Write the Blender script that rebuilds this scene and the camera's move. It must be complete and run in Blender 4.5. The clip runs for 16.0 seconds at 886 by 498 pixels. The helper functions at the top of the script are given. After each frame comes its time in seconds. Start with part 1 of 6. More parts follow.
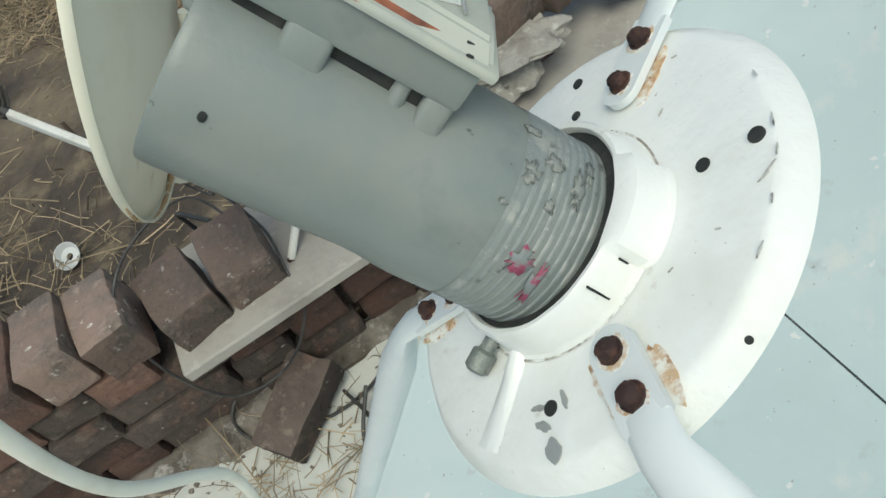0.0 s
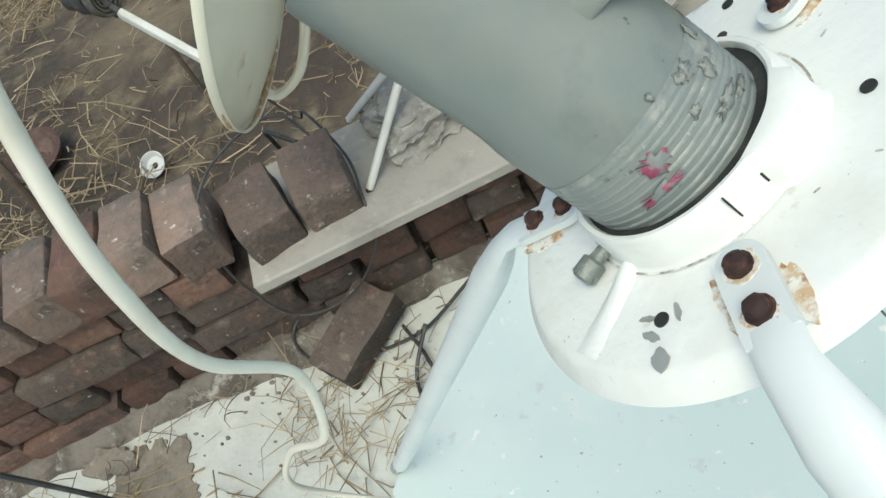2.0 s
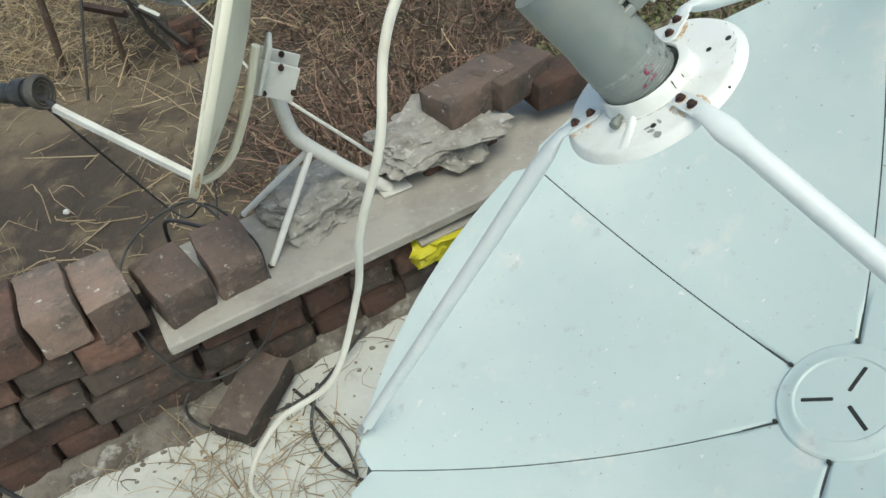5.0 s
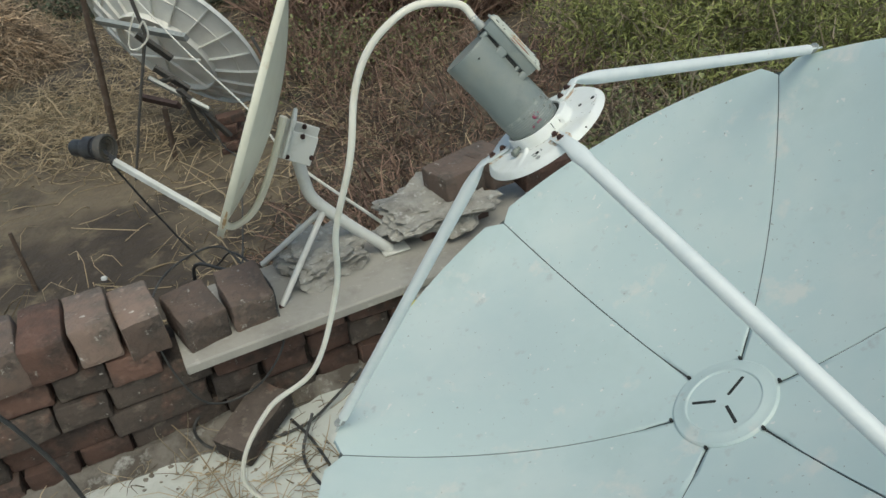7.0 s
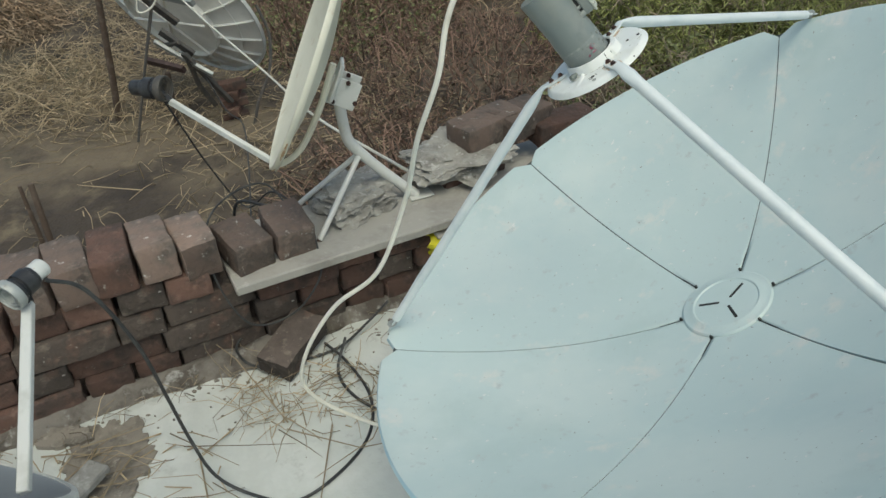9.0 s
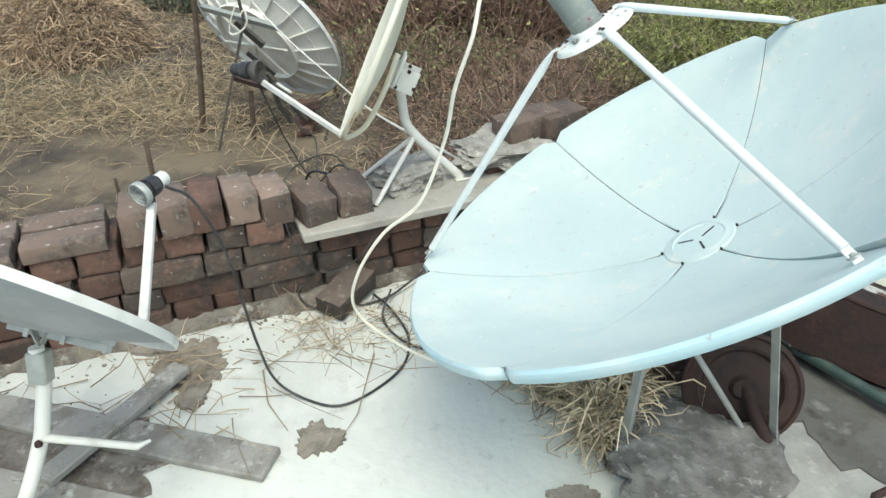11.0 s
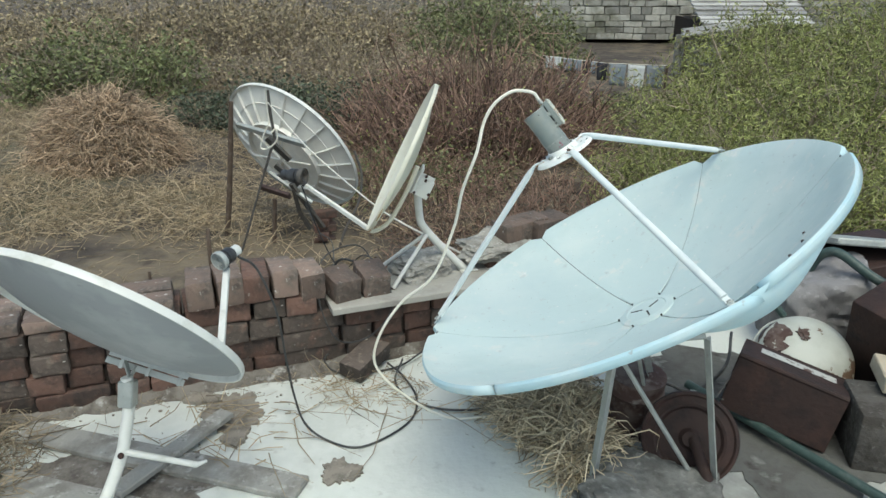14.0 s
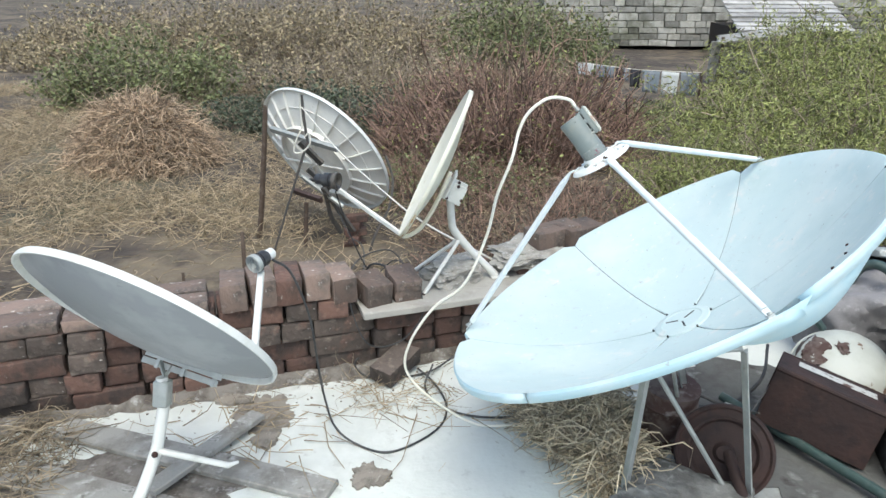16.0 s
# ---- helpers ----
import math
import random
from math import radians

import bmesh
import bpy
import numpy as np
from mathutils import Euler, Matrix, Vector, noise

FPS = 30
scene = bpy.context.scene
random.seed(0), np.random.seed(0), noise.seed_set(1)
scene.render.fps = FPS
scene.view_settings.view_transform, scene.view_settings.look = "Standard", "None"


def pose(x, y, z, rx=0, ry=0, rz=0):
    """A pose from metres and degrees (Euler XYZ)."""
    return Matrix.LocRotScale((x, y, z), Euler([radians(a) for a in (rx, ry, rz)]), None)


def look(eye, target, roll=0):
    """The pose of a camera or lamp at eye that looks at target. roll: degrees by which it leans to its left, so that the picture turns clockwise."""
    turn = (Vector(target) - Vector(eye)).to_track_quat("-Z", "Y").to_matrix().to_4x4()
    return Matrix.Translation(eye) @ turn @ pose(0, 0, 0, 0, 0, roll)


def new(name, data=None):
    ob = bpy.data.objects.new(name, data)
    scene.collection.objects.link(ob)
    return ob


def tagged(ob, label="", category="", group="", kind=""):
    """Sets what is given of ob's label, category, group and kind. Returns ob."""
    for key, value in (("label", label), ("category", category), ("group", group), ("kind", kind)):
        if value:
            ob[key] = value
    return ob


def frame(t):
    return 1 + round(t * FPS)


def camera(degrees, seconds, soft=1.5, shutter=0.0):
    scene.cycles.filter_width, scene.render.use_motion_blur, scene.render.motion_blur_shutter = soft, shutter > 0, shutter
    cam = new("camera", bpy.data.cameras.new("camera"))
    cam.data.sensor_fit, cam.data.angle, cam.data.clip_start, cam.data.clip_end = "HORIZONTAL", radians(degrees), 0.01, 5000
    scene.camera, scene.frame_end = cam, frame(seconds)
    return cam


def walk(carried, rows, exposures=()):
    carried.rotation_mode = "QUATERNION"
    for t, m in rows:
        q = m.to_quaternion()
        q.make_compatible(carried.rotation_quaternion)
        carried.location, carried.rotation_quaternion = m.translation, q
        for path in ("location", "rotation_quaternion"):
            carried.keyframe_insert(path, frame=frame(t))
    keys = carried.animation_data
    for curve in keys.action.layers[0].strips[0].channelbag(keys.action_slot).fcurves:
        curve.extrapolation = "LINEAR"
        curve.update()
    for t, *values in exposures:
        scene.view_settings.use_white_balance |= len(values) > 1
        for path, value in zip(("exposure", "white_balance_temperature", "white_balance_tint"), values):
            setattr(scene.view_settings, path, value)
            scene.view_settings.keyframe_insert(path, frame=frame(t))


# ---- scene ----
cam = camera(63.1, 16.0)
PATH = [
    (0, (0.066, 0.096, 1.165), (-0.344, 1.348, -0.339), -30.7),
    (0.5, (0.089, 0.108, 1.172), (-0.445, 1.373, -0.282), -29.9),
    (1, (0.096, 0.108, 1.17), (-0.511, 1.369, -0.258), -31.5),
    (1.5, (0.075, 0.095, 1.165), (-0.539, 1.306, -0.305), -31.3),
    (2, (0.046, 0.082, 1.158), (-0.558, 1.241, -0.355), -29.9),
    (2.5, (0.039, 0.073, 1.159), (-0.457, 1.25, -0.38), -26.1),
    (3, (0.025, 0.038, 1.196), (-0.318, 1.307, -0.312), -19.8),
    (3.2, (0.006, 0.013, 1.212), (-0.209, 1.324, -0.283), -15.6),
    (5.3, (-0.162, -0.272, 1.297), (0.021, 1.202, -0.042), -6.4),
    (5.5, (-0.152, -0.27, 1.285), (0.095, 1.166, -0.085), -4.9),
    (5.7, (-0.155, -0.277, 1.283), (0.056, 1.155, -0.098), -4.5),
    (6, (-0.148, -0.303, 1.295), (-0.066, 1.172, -0.053), -7.2),
    (6.5, (-0.065, -0.422, 1.32), (0.069, 1.158, 0.101), -7.6),
    (7, (-0.096, -0.528, 1.337), (-0.046, 1.14, 0.234), -6.0),
    (7.5, (-0.099, -0.589, 1.354), (-0.078, 1.097, 0.277), -5.6),
    (8, (-0.126, -0.61, 1.364), (-0.112, 1.071, 0.28), -4.4),
    (8.5, (-0.201, -0.669, 1.35), (-0.132, 0.991, 0.236), -2.6),
    (8.7, (-0.236, -0.702, 1.357), (-0.12, 0.936, 0.215), -2.7),
    (10.8, (-0.231, -0.989, 1.33), (-0.372, 0.658, 0.204), -8.6),
    (11, (-0.202, -1.131, 1.333), (-0.246, 0.583, 0.302), -1.9),
    (11.5, (-0.195, -1.347, 1.383), (-0.243, 0.398, 0.407), -0.1),
    (11.7, (-0.2, -1.365, 1.387), (-0.258, 0.417, 0.481), 0.9),
    (12, (-0.238, -1.439, 1.413), (-0.247, 0.392, 0.608), 2.3),
    (12.5, (-0.278, -1.555, 1.42), (-0.313, 0.272, 0.608), 2.1),
    (13, (-0.246, -1.593, 1.43), (-0.245, 0.267, 0.695), 1.2),
    (13.5, (-0.216, -1.598, 1.431), (-0.236, 0.259, 0.69), 0.6),
    (14, (-0.207, -1.599, 1.434), (-0.256, 0.259, 0.695), 0.1),
    (14.5, (-0.21, -1.597, 1.436), (-0.275, 0.263, 0.703), 0.3),
    (15, (-0.217, -1.6, 1.434), (-0.324, 0.257, 0.7), 0.2),
    (15.5, (-0.217, -1.598, 1.436), (-0.339, 0.26, 0.705), 0.0),
    (16, (-0.22, -1.596, 1.435), (-0.348, 0.263, 0.71), 0.1),
]
EXPOSURE = [(0.0, -0.20), (1.0, -0.25), (1.5, -0.10), (2.0, 0.06), (2.5, 0.06), (3.0, -0.08), (5.5, -0.02), (6.1, -0.05), (6.5, -0.10), (7.0, -0.38), (8.7, -0.40), (10.8, 0.36), (11.7, 0.65), (12.2, 0.84), (12.6, 0.82), (13.0, 0.66), (13.4, 0.20), (14.0, 0.06), (14.5, 0.12), (15.0, 0.28), (16.0, 0.50)]
walk(cam, [(t, look(eye, target, roll)) for t, eye, target, roll in PATH], [(t, stops, 6600 if t < 9 else 6500 if t < 13.5 else 6300 if t < 14.8 else 6150, -4 if t < 14.8 else 2) for t, stops in EXPOSURE])

# ---- light ----
SUN_EL, SUN_AZ = radians(64), radians(168)
world = bpy.data.worlds.new("sky")
scene.world = world
world.use_nodes = True
wn, wl = world.node_tree.nodes, world.node_tree.links
sky = wn.new("ShaderNodeTexSky")
sky.sky_type = "NISHITA"
sky.sun_disc = False
sky.sun_elevation, sky.sun_rotation = SUN_EL, SUN_AZ
sky.air_density, sky.dust_density, sky.ozone_density = 1.0, 4.0, 1.0
wn["Background"].inputs["Strength"].default_value = 0.180
wl.new(sky.outputs["Color"], wn["Background"].inputs["Color"])
sun_data = bpy.data.lights.new("sun", "SUN")
sun_data.energy, sun_data.angle, sun_data.color = 0.95, radians(36), (1.0, 0.97, 0.92)
sun = new("sun", sun_data)
sun_dir = Vector((math.sin(SUN_AZ) * math.cos(SUN_EL), math.cos(SUN_AZ) * math.cos(SUN_EL), math.sin(SUN_EL)))
sun.matrix_world = look((0, 0, 20), Vector((0, 0, 20)) - sun_dir)


# ---- materials ----
def material(name, base, rough=0.6, metal=0.0, mix=(), bump=0.2, scale=40.0, vary=0.0, spec=0.5):
    """base colour, then layers (colour, noise scale, low, high, detail) mixed over it; grain bump at scale; vary: per-object brightness."""
    m = bpy.data.materials.new(name)
    m.use_nodes = True
    nt = m.node_tree
    n, l = nt.nodes, nt.links
    bsdf = n["Principled BSDF"]
    bsdf.inputs["Roughness"].default_value = rough
    bsdf.inputs["Metallic"].default_value = metal
    bsdf.inputs["Specular IOR Level"].default_value = spec
    tc = n.new("ShaderNodeTexCoord")
    rgb = n.new("ShaderNodeRGB")
    rgb.outputs[0].default_value = (*base, 1)
    out = rgb.outputs[0]
    for colour, sc, lo, hi, detail in mix:
        t = n.new("ShaderNodeTexNoise")
        t.inputs["Scale"].default_value = sc
        t.inputs["Detail"].default_value = detail
        t.inputs["Roughness"].default_value = 0.62
        l.new(tc.outputs["Object"], t.inputs["Vector"])
        r = n.new("ShaderNodeMapRange")
        r.inputs["From Min"].default_value, r.inputs["From Max"].default_value = lo, hi
        l.new(t.outputs["Fac"], r.inputs["Value"])
        x = n.new("ShaderNodeMix")
        x.data_type = "RGBA"
        l.new(r.outputs["Result"], x.inputs["Factor"])
        l.new(out, x.inputs["A"])
        x.inputs["B"].default_value = (*colour, 1)
        out = x.outputs["Result"]
    if vary:
        info = n.new("ShaderNodeObjectInfo")
        geo = n.new("ShaderNodeNewGeometry")
        add = n.new("ShaderNodeMath")
        add.operation = "ADD"
        l.new(info.outputs["Random"], add.inputs[0])
        l.new(geo.outputs["Random Per Island"], add.inputs[1])
        fr = n.new("ShaderNodeMath")
        fr.operation = "FRACT"
        l.new(add.outputs[0], fr.inputs[0])
        r = n.new("ShaderNodeMapRange")
        r.inputs["To Min"].default_value, r.inputs["To Max"].default_value = 1 - vary, 1 + vary
        l.new(fr.outputs[0], r.inputs["Value"])
        hs = n.new("ShaderNodeHueSaturation")
        l.new(r.outputs["Result"], hs.inputs["Value"])
        l.new(out, hs.inputs["Color"])
        out = hs.outputs["Color"]
    l.new(out, bsdf.inputs["Base Color"])
    if bump:
        t = n.new("ShaderNodeTexNoise")
        t.inputs["Scale"].default_value = scale
        t.inputs["Detail"].default_value = 6
        l.new(tc.outputs["Object"], t.inputs["Vector"])
        b = n.new("ShaderNodeBump")
        b.inputs["Strength"].default_value = bump
        b.inputs["Distance"].default_value = 0.4 / scale
        l.new(t.outputs["Fac"], b.inputs["Height"])
        l.new(b.outputs["Normal"], bsdf.inputs["Normal"])
    return m


DISH = material("dish_paint", (0.55, 0.648, 0.635), 0.42, 0, [((0.615, 0.69, 0.665), 3, 0.45, 0.62, 4), ((0.475, 0.575, 0.555), 2.2, 0.50, 0.70, 6), ((0.68, 0.70, 0.66), 11, 0.60, 0.70, 6), ((0.50, 0.545, 0.53), 32, 0.63, 0.74, 4), ((0.74, 0.75, 0.72), 46, 0.68, 0.72, 3), ((0.30, 0.31, 0.28), 120, 0.715, 0.76, 2)], 0.06, 30)
LIP = material("dish_rim_paint", (0.46, 0.64, 0.70), 0.45, 0, [((0.55, 0.68, 0.71), 6, 0.45, 0.62, 4), ((0.38, 0.45, 0.46), 40, 0.68, 0.76, 3)], 0.05, 30)
SEAM = material("seam_dirt", (0.055, 0.068, 0.07), 0.85, 0, [((0.12, 0.13, 0.13), 30, 0.45, 0.65, 4)], 0.2, 80)
PLATE = material("white_cast_paint", (0.86, 0.875, 0.84), 0.45, 0, [((0.79, 0.80, 0.74), 22, 0.5, 0.7, 5), ((0.60, 0.58, 0.50), 95, 0.64, 0.76, 6), ((0.36, 0.35, 0.31), 300, 0.695, 0.74, 5), ((0.50, 0.44, 0.33), 60, 0.70, 0.80, 5)], 0.30, 130)
STRUT = material("strut_paint", (0.74, 0.78, 0.77), 0.4, 0, [((0.64, 0.70, 0.70), 20, 0.5, 0.7, 4), ((0.30, 0.17, 0.09), 70, 0.735, 0.78, 3)], 0.06, 60)
TUBE = material("grey_green_enamel", (0.218, 0.25, 0.238), 0.33, 0, [((0.27, 0.285, 0.255), 14, 0.45, 0.65, 5), ((0.175, 0.20, 0.195), 30, 0.58, 0.75, 5), ((0.12, 0.13, 0.125), 300, 0.70, 0.76, 3), ((0.07, 0.08, 0.08), 110, 0.745, 0.78, 3)], 0.14, 260)
THREAD = material("worn_thread_metal", (0.25, 0.28, 0.268), 0.5, 0.05, [((0.37, 0.38, 0.35), 90, 0.52, 0.66, 7), ((0.10, 0.115, 0.112), 130, 0.60, 0.70, 6), ((0.46, 0.47, 0.44), 340, 0.64, 0.72, 4)], 0.5, 420)
CHIP = material("chipped_enamel", (0.30, 0.31, 0.285), 0.6, 0.05, [((0.14, 0.155, 0.147), 420, 0.48, 0.58, 5), ((0.42, 0.42, 0.38), 260, 0.58, 0.66, 5)], 0.5, 400)
SCREW = material("dull_screw_metal", (0.20, 0.225, 0.205), 0.5, 0.3, [((0.32, 0.33, 0.29), 260, 0.5, 0.66, 5), ((0.12, 0.09, 0.06), 300, 0.62, 0.72, 4)], 0.5, 300)
LNBBOX = material("pale_cream_enamel", (0.52, 0.535, 0.465), 0.5, 0, [((0.43, 0.455, 0.41), 30, 0.5, 0.7, 5), ((0.30, 0.19, 0.09), 60, 0.69, 0.75, 4)], 0.1, 80)
RUSTPAINT = material("red_primer", (0.35, 0.12, 0.06), 0.7, 0, [((0.15, 0.06, 0.04), 80, 0.5, 0.7, 4)], 0.3, 100)
LABEL = material("foil_label", (0.86, 0.87, 0.85), 0.3, 0.1, [((0.5, 0.5, 0.48), 120, 0.55, 0.7, 3)], 0.15, 80)
INK_WORN = material("worn_ink", (0.20, 0.20, 0.20), 0.6, 0, [((0.62, 0.62, 0.60), 700, 0.54, 0.62, 4)], 0)
INK = material("dark_ink", (0.06, 0.06, 0.06), 0.6, 0, [((0.3, 0.3, 0.3), 160, 0.55, 0.7, 2)], 0)
BOLT = material("rusty_bolt", (0.050, 0.027, 0.024), 0.8, 0.2, [((0.13, 0.06, 0.04), 160, 0.5, 0.65, 5), ((0.03, 0.018, 0.015), 70, 0.5, 0.7, 4)], 0.7, 160)
STAIN = material("rust_stain", (0.85, 0.84, 0.78), 0.7, 0, [((0.62, 0.44, 0.26), 170, 0.46, 0.60, 6), ((0.42, 0.22, 0.10), 260, 0.54, 0.66, 5), ((0.16, 0.07, 0.045), 320, 0.64, 0.72, 4)], 0.2, 300)
RIMRUST = material("orange_rim_rust", (0.46, 0.30, 0.15), 0.75, 0, [((0.74, 0.68, 0.53), 60, 0.50, 0.62, 6), ((0.25, 0.12, 0.06), 90, 0.60, 0.72, 5)], 0.3, 120)
SCRATCH = material("scratched_paint", (0.52, 0.52, 0.48), 0.6, 0, [((0.22, 0.20, 0.17), 400, 0.5, 0.62, 4)], 0.2, 300)
LINE_DIRT_SHADE = material("dirt_and_shade_in_edge", (0.84, 0.85, 0.81), 0.6, 0, [((0.28, 0.25, 0.21), 120, 0.50, 0.58, 5), ((0.55, 0.52, 0.46), 260, 0.5, 0.62, 4)], 0.2, 200)
# near-black: shade inside holes and gaps as colour, also used for nicks
HOLE = material("hole_shade_and_nicks", (0.022, 0.025, 0.024), 0.85, 0, [((0.05, 0.05, 0.045), 90, 0.5, 0.7, 3)], 0.1, 90)
PINK = material("pink_paint_mark", (0.34, 0.07, 0.13), 0.6, 0, [((0.22, 0.25, 0.245), 240, 0.44, 0.52, 5)], 0.1, 120)
CABLE_W = material("white_cable", (0.82, 0.785, 0.68), 0.42, 0, [((0.70, 0.65, 0.52), 14, 0.5, 0.7, 4)], 0.03, 60)
CABLE_B = material("black_cable", (0.035, 0.035, 0.035), 0.5, 0, [((0.08, 0.08, 0.075), 20, 0.5, 0.7, 3)], 0.05, 60)
CREAM = material("cream_dish_paint", (0.78, 0.745, 0.61), 0.4, 0, [((0.70, 0.665, 0.53), 6, 0.45, 0.65, 4), ((0.45, 0.29, 0.13), 13, 0.61, 0.76, 6)], 0.04, 40)
GREYDISH = material("grey_dish_paint", (0.255, 0.27, 0.28), 0.4, 0, [((0.33, 0.345, 0.35), 4, 0.48, 0.60, 4), ((0.23, 0.24, 0.245), 30, 0.6, 0.75, 4)], 0.05, 50)
WHITE = material("white_powder_coat", (0.69, 0.69, 0.65), 0.45, 0, [((0.56, 0.56, 0.51), 16, 0.5, 0.7, 4), ((0.38, 0.25, 0.13), 50, 0.70, 0.8, 4)], 0.06, 60)
GALV = material("galvanised_steel", (0.37, 0.385, 0.365), 0.45, 0.3, [((0.46, 0.475, 0.45), 22, 0.45, 0.65, 4), ((0.22, 0.18, 0.145), 30, 0.62, 0.76, 4)], 0.15, 60)
REAR = material("rear_dish_paint", (0.86, 0.84, 0.77), 0.5, 0, [((0.74, 0.72, 0.66), 4, 0.45, 0.65, 5), ((0.52, 0.49, 0.43), 14, 0.66, 0.80, 5)], 0.06, 40)
DARKMETAL = material("dark_weathered_metal", (0.085, 0.08, 0.073), 0.65, 0.2, [((0.15, 0.125, 0.10), 30, 0.5, 0.7, 4)], 0.2, 60)
PLASTIC_B = material("black_plastic", (0.03, 0.03, 0.032), 0.4, 0, [((0.07, 0.07, 0.07), 30, 0.5, 0.7, 3)], 0.05, 60)
BRICK = material("brick", (0.132, 0.076, 0.058), 0.92, 0, [((0.075, 0.053, 0.044), 11, 0.44, 0.62, 6), ((0.17, 0.105, 0.082), 34, 0.55, 0.7, 6), ((0.32, 0.29, 0.25), 44, 0.66, 0.72, 5), ((0.040, 0.032, 0.027), 8, 0.58, 0.70, 5)], 1.0, 55, 0.42)
BRICK_GREY = material("brick_grey_brown", (0.092, 0.072, 0.060), 0.92, 0, [((0.058, 0.047, 0.040), 12, 0.42, 0.62, 6), ((0.16, 0.13, 0.105), 30, 0.55, 0.7, 6), ((0.40, 0.375, 0.33), 50, 0.66, 0.73, 5), ((0.15, 0.088, 0.066), 7, 0.58, 0.70, 4)], 1.0, 55, 0.42)
BRICK_TOP = material("brick_weathered", (0.205, 0.148, 0.12), 0.92, 0, [((0.125, 0.105, 0.09), 12, 0.44, 0.62, 6), ((0.27, 0.205, 0.17), 26, 0.55, 0.7, 6), ((0.56, 0.53, 0.48), 38, 0.63, 0.70, 5), ((0.055, 0.045, 0.038), 9, 0.60, 0.72, 5)], 1.0, 55, 0.40)
# dark joint fill of the brick wall; also paints the annexe's shaded inside
MORTAR_SHADE = material("dirt_fill_and_shade", (0.03, 0.023, 0.019), 0.95, 0, [((0.06, 0.046, 0.036), 30, 0.45, 0.65, 5)], 0.8, 60)
SLAB = material("stone_slab", (0.40, 0.38, 0.34), 0.8, 0, [((0.31, 0.29, 0.26), 9, 0.45, 0.65, 6), ((0.5, 0.48, 0.44), 40, 0.6, 0.72, 5)], 0.3, 60)
ROCK = material("rough_concrete", (0.36, 0.345, 0.31), 0.95, 0, [((0.24, 0.225, 0.20), 18, 0.45, 0.62, 7), ((0.50, 0.485, 0.45), 46, 0.56, 0.68, 6), ((0.11, 0.10, 0.085), 22, 0.64, 0.74, 6)], 1.0, 30)
BLOCK_L = material("rough_grey_concrete", (0.22, 0.215, 0.20), 0.95, 0, [((0.12, 0.115, 0.105), 12, 0.42, 0.60, 7), ((0.34, 0.335, 0.31), 34, 0.56, 0.70, 6), ((0.06, 0.055, 0.048), 20, 0.64, 0.74, 5)], 1.0, 34)
BLOCK = material("dirty_block", (0.10, 0.092, 0.082), 0.95, 0, [((0.06, 0.052, 0.045), 14, 0.42, 0.60, 6), ((0.18, 0.17, 0.155), 40, 0.58, 0.70, 6)], 0.9, 40)
CONCRETE = material("cement_floor", (0.68, 0.70, 0.65), 0.85, 0, [((0.54, 0.555, 0.515), 1.3, 0.42, 0.62, 6), ((0.66, 0.67, 0.63), 5, 0.5, 0.7, 6), ((0.42, 0.42, 0.385), 16, 0.60, 0.76, 7), ((0.22, 0.20, 0.17), 34, 0.72, 0.80, 6)], 0.35, 40)
PATCH = material("damp_bare_patch", (0.26, 0.23, 0.19), 0.9, 0, [((0.16, 0.14, 0.115), 22, 0.45, 0.62, 6), ((0.36, 0.33, 0.28), 50, 0.58, 0.72, 5)], 0.6, 60)
DIRT = material("wall_foot_dirt", (0.20, 0.18, 0.155), 0.95, 0, [((0.10, 0.085, 0.07), 14, 0.42, 0.60, 7), ((0.38, 0.37, 0.34), 26, 0.56, 0.70, 6)], 0.9, 34)
GRIME_L = material("dusty_cement", (0.36, 0.365, 0.34), 0.9, 0, [((0.25, 0.25, 0.23), 4, 0.45, 0.62, 6), ((0.46, 0.465, 0.44), 14, 0.55, 0.7, 6), ((0.12, 0.11, 0.095), 11, 0.64, 0.74, 7)], 0.6, 40)
# dark cement colour holding both the grime and the shade among the scrap
GRIME_SHADE = material("grimy_shaded_cement", (0.125, 0.123, 0.114), 0.9, 0, [((0.075, 0.07, 0.062), 5, 0.45, 0.62, 6), ((0.24, 0.24, 0.225), 10, 0.58, 0.7, 6), ((0.05, 0.044, 0.038), 9, 0.60, 0.70, 7)], 0.7, 40)
SOIL = material("field_soil", (0.066, 0.052, 0.040), 0.95, 0, [((0.17, 0.135, 0.092), 0.35, 0.46, 0.58, 5), ((0.20, 0.16, 0.105), 3.0, 0.52, 0.68, 6), ((0.05, 0.04, 0.032), 1.1, 0.52, 0.66, 6), ((0.09, 0.085, 0.045), 0.16, 0.56, 0.66, 5)], 1.0, 8)
STRAW = material("dry_straw", (0.35, 0.275, 0.175), 0.8, 0, [], 0, 40, 0.5)
HAY = material("hay_twigs", (0.39, 0.29, 0.195), 0.8, 0, [], 0, 40, 0.75)
STRAW_H = material("light_straw", (0.54, 0.45, 0.31), 0.75, 0, [], 0, 40, 0.6)
STRAW_M = material("matted_straw", (0.23, 0.185, 0.125), 0.8, 0, [], 0, 40, 0.6)
STRAW_D = material("old_straw", (0.115, 0.086, 0.058), 0.85, 0, [], 0, 40, 0.55)
TWIG = material("dry_twigs", (0.225, 0.145, 0.108), 0.85, 0, [], 0, 40, 0.75)
TWIG_G = material("grey_branches", (0.28, 0.225, 0.165), 0.85, 0, [], 0, 40, 0.4)
LEAF = material("bush_leaves", (0.165, 0.18, 0.075), 0.65, 0, [], 0, 40, 0.6)
LEAF_L = material("light_leaves", (0.25, 0.265, 0.088), 0.6, 0, [], 0, 40, 0.7)
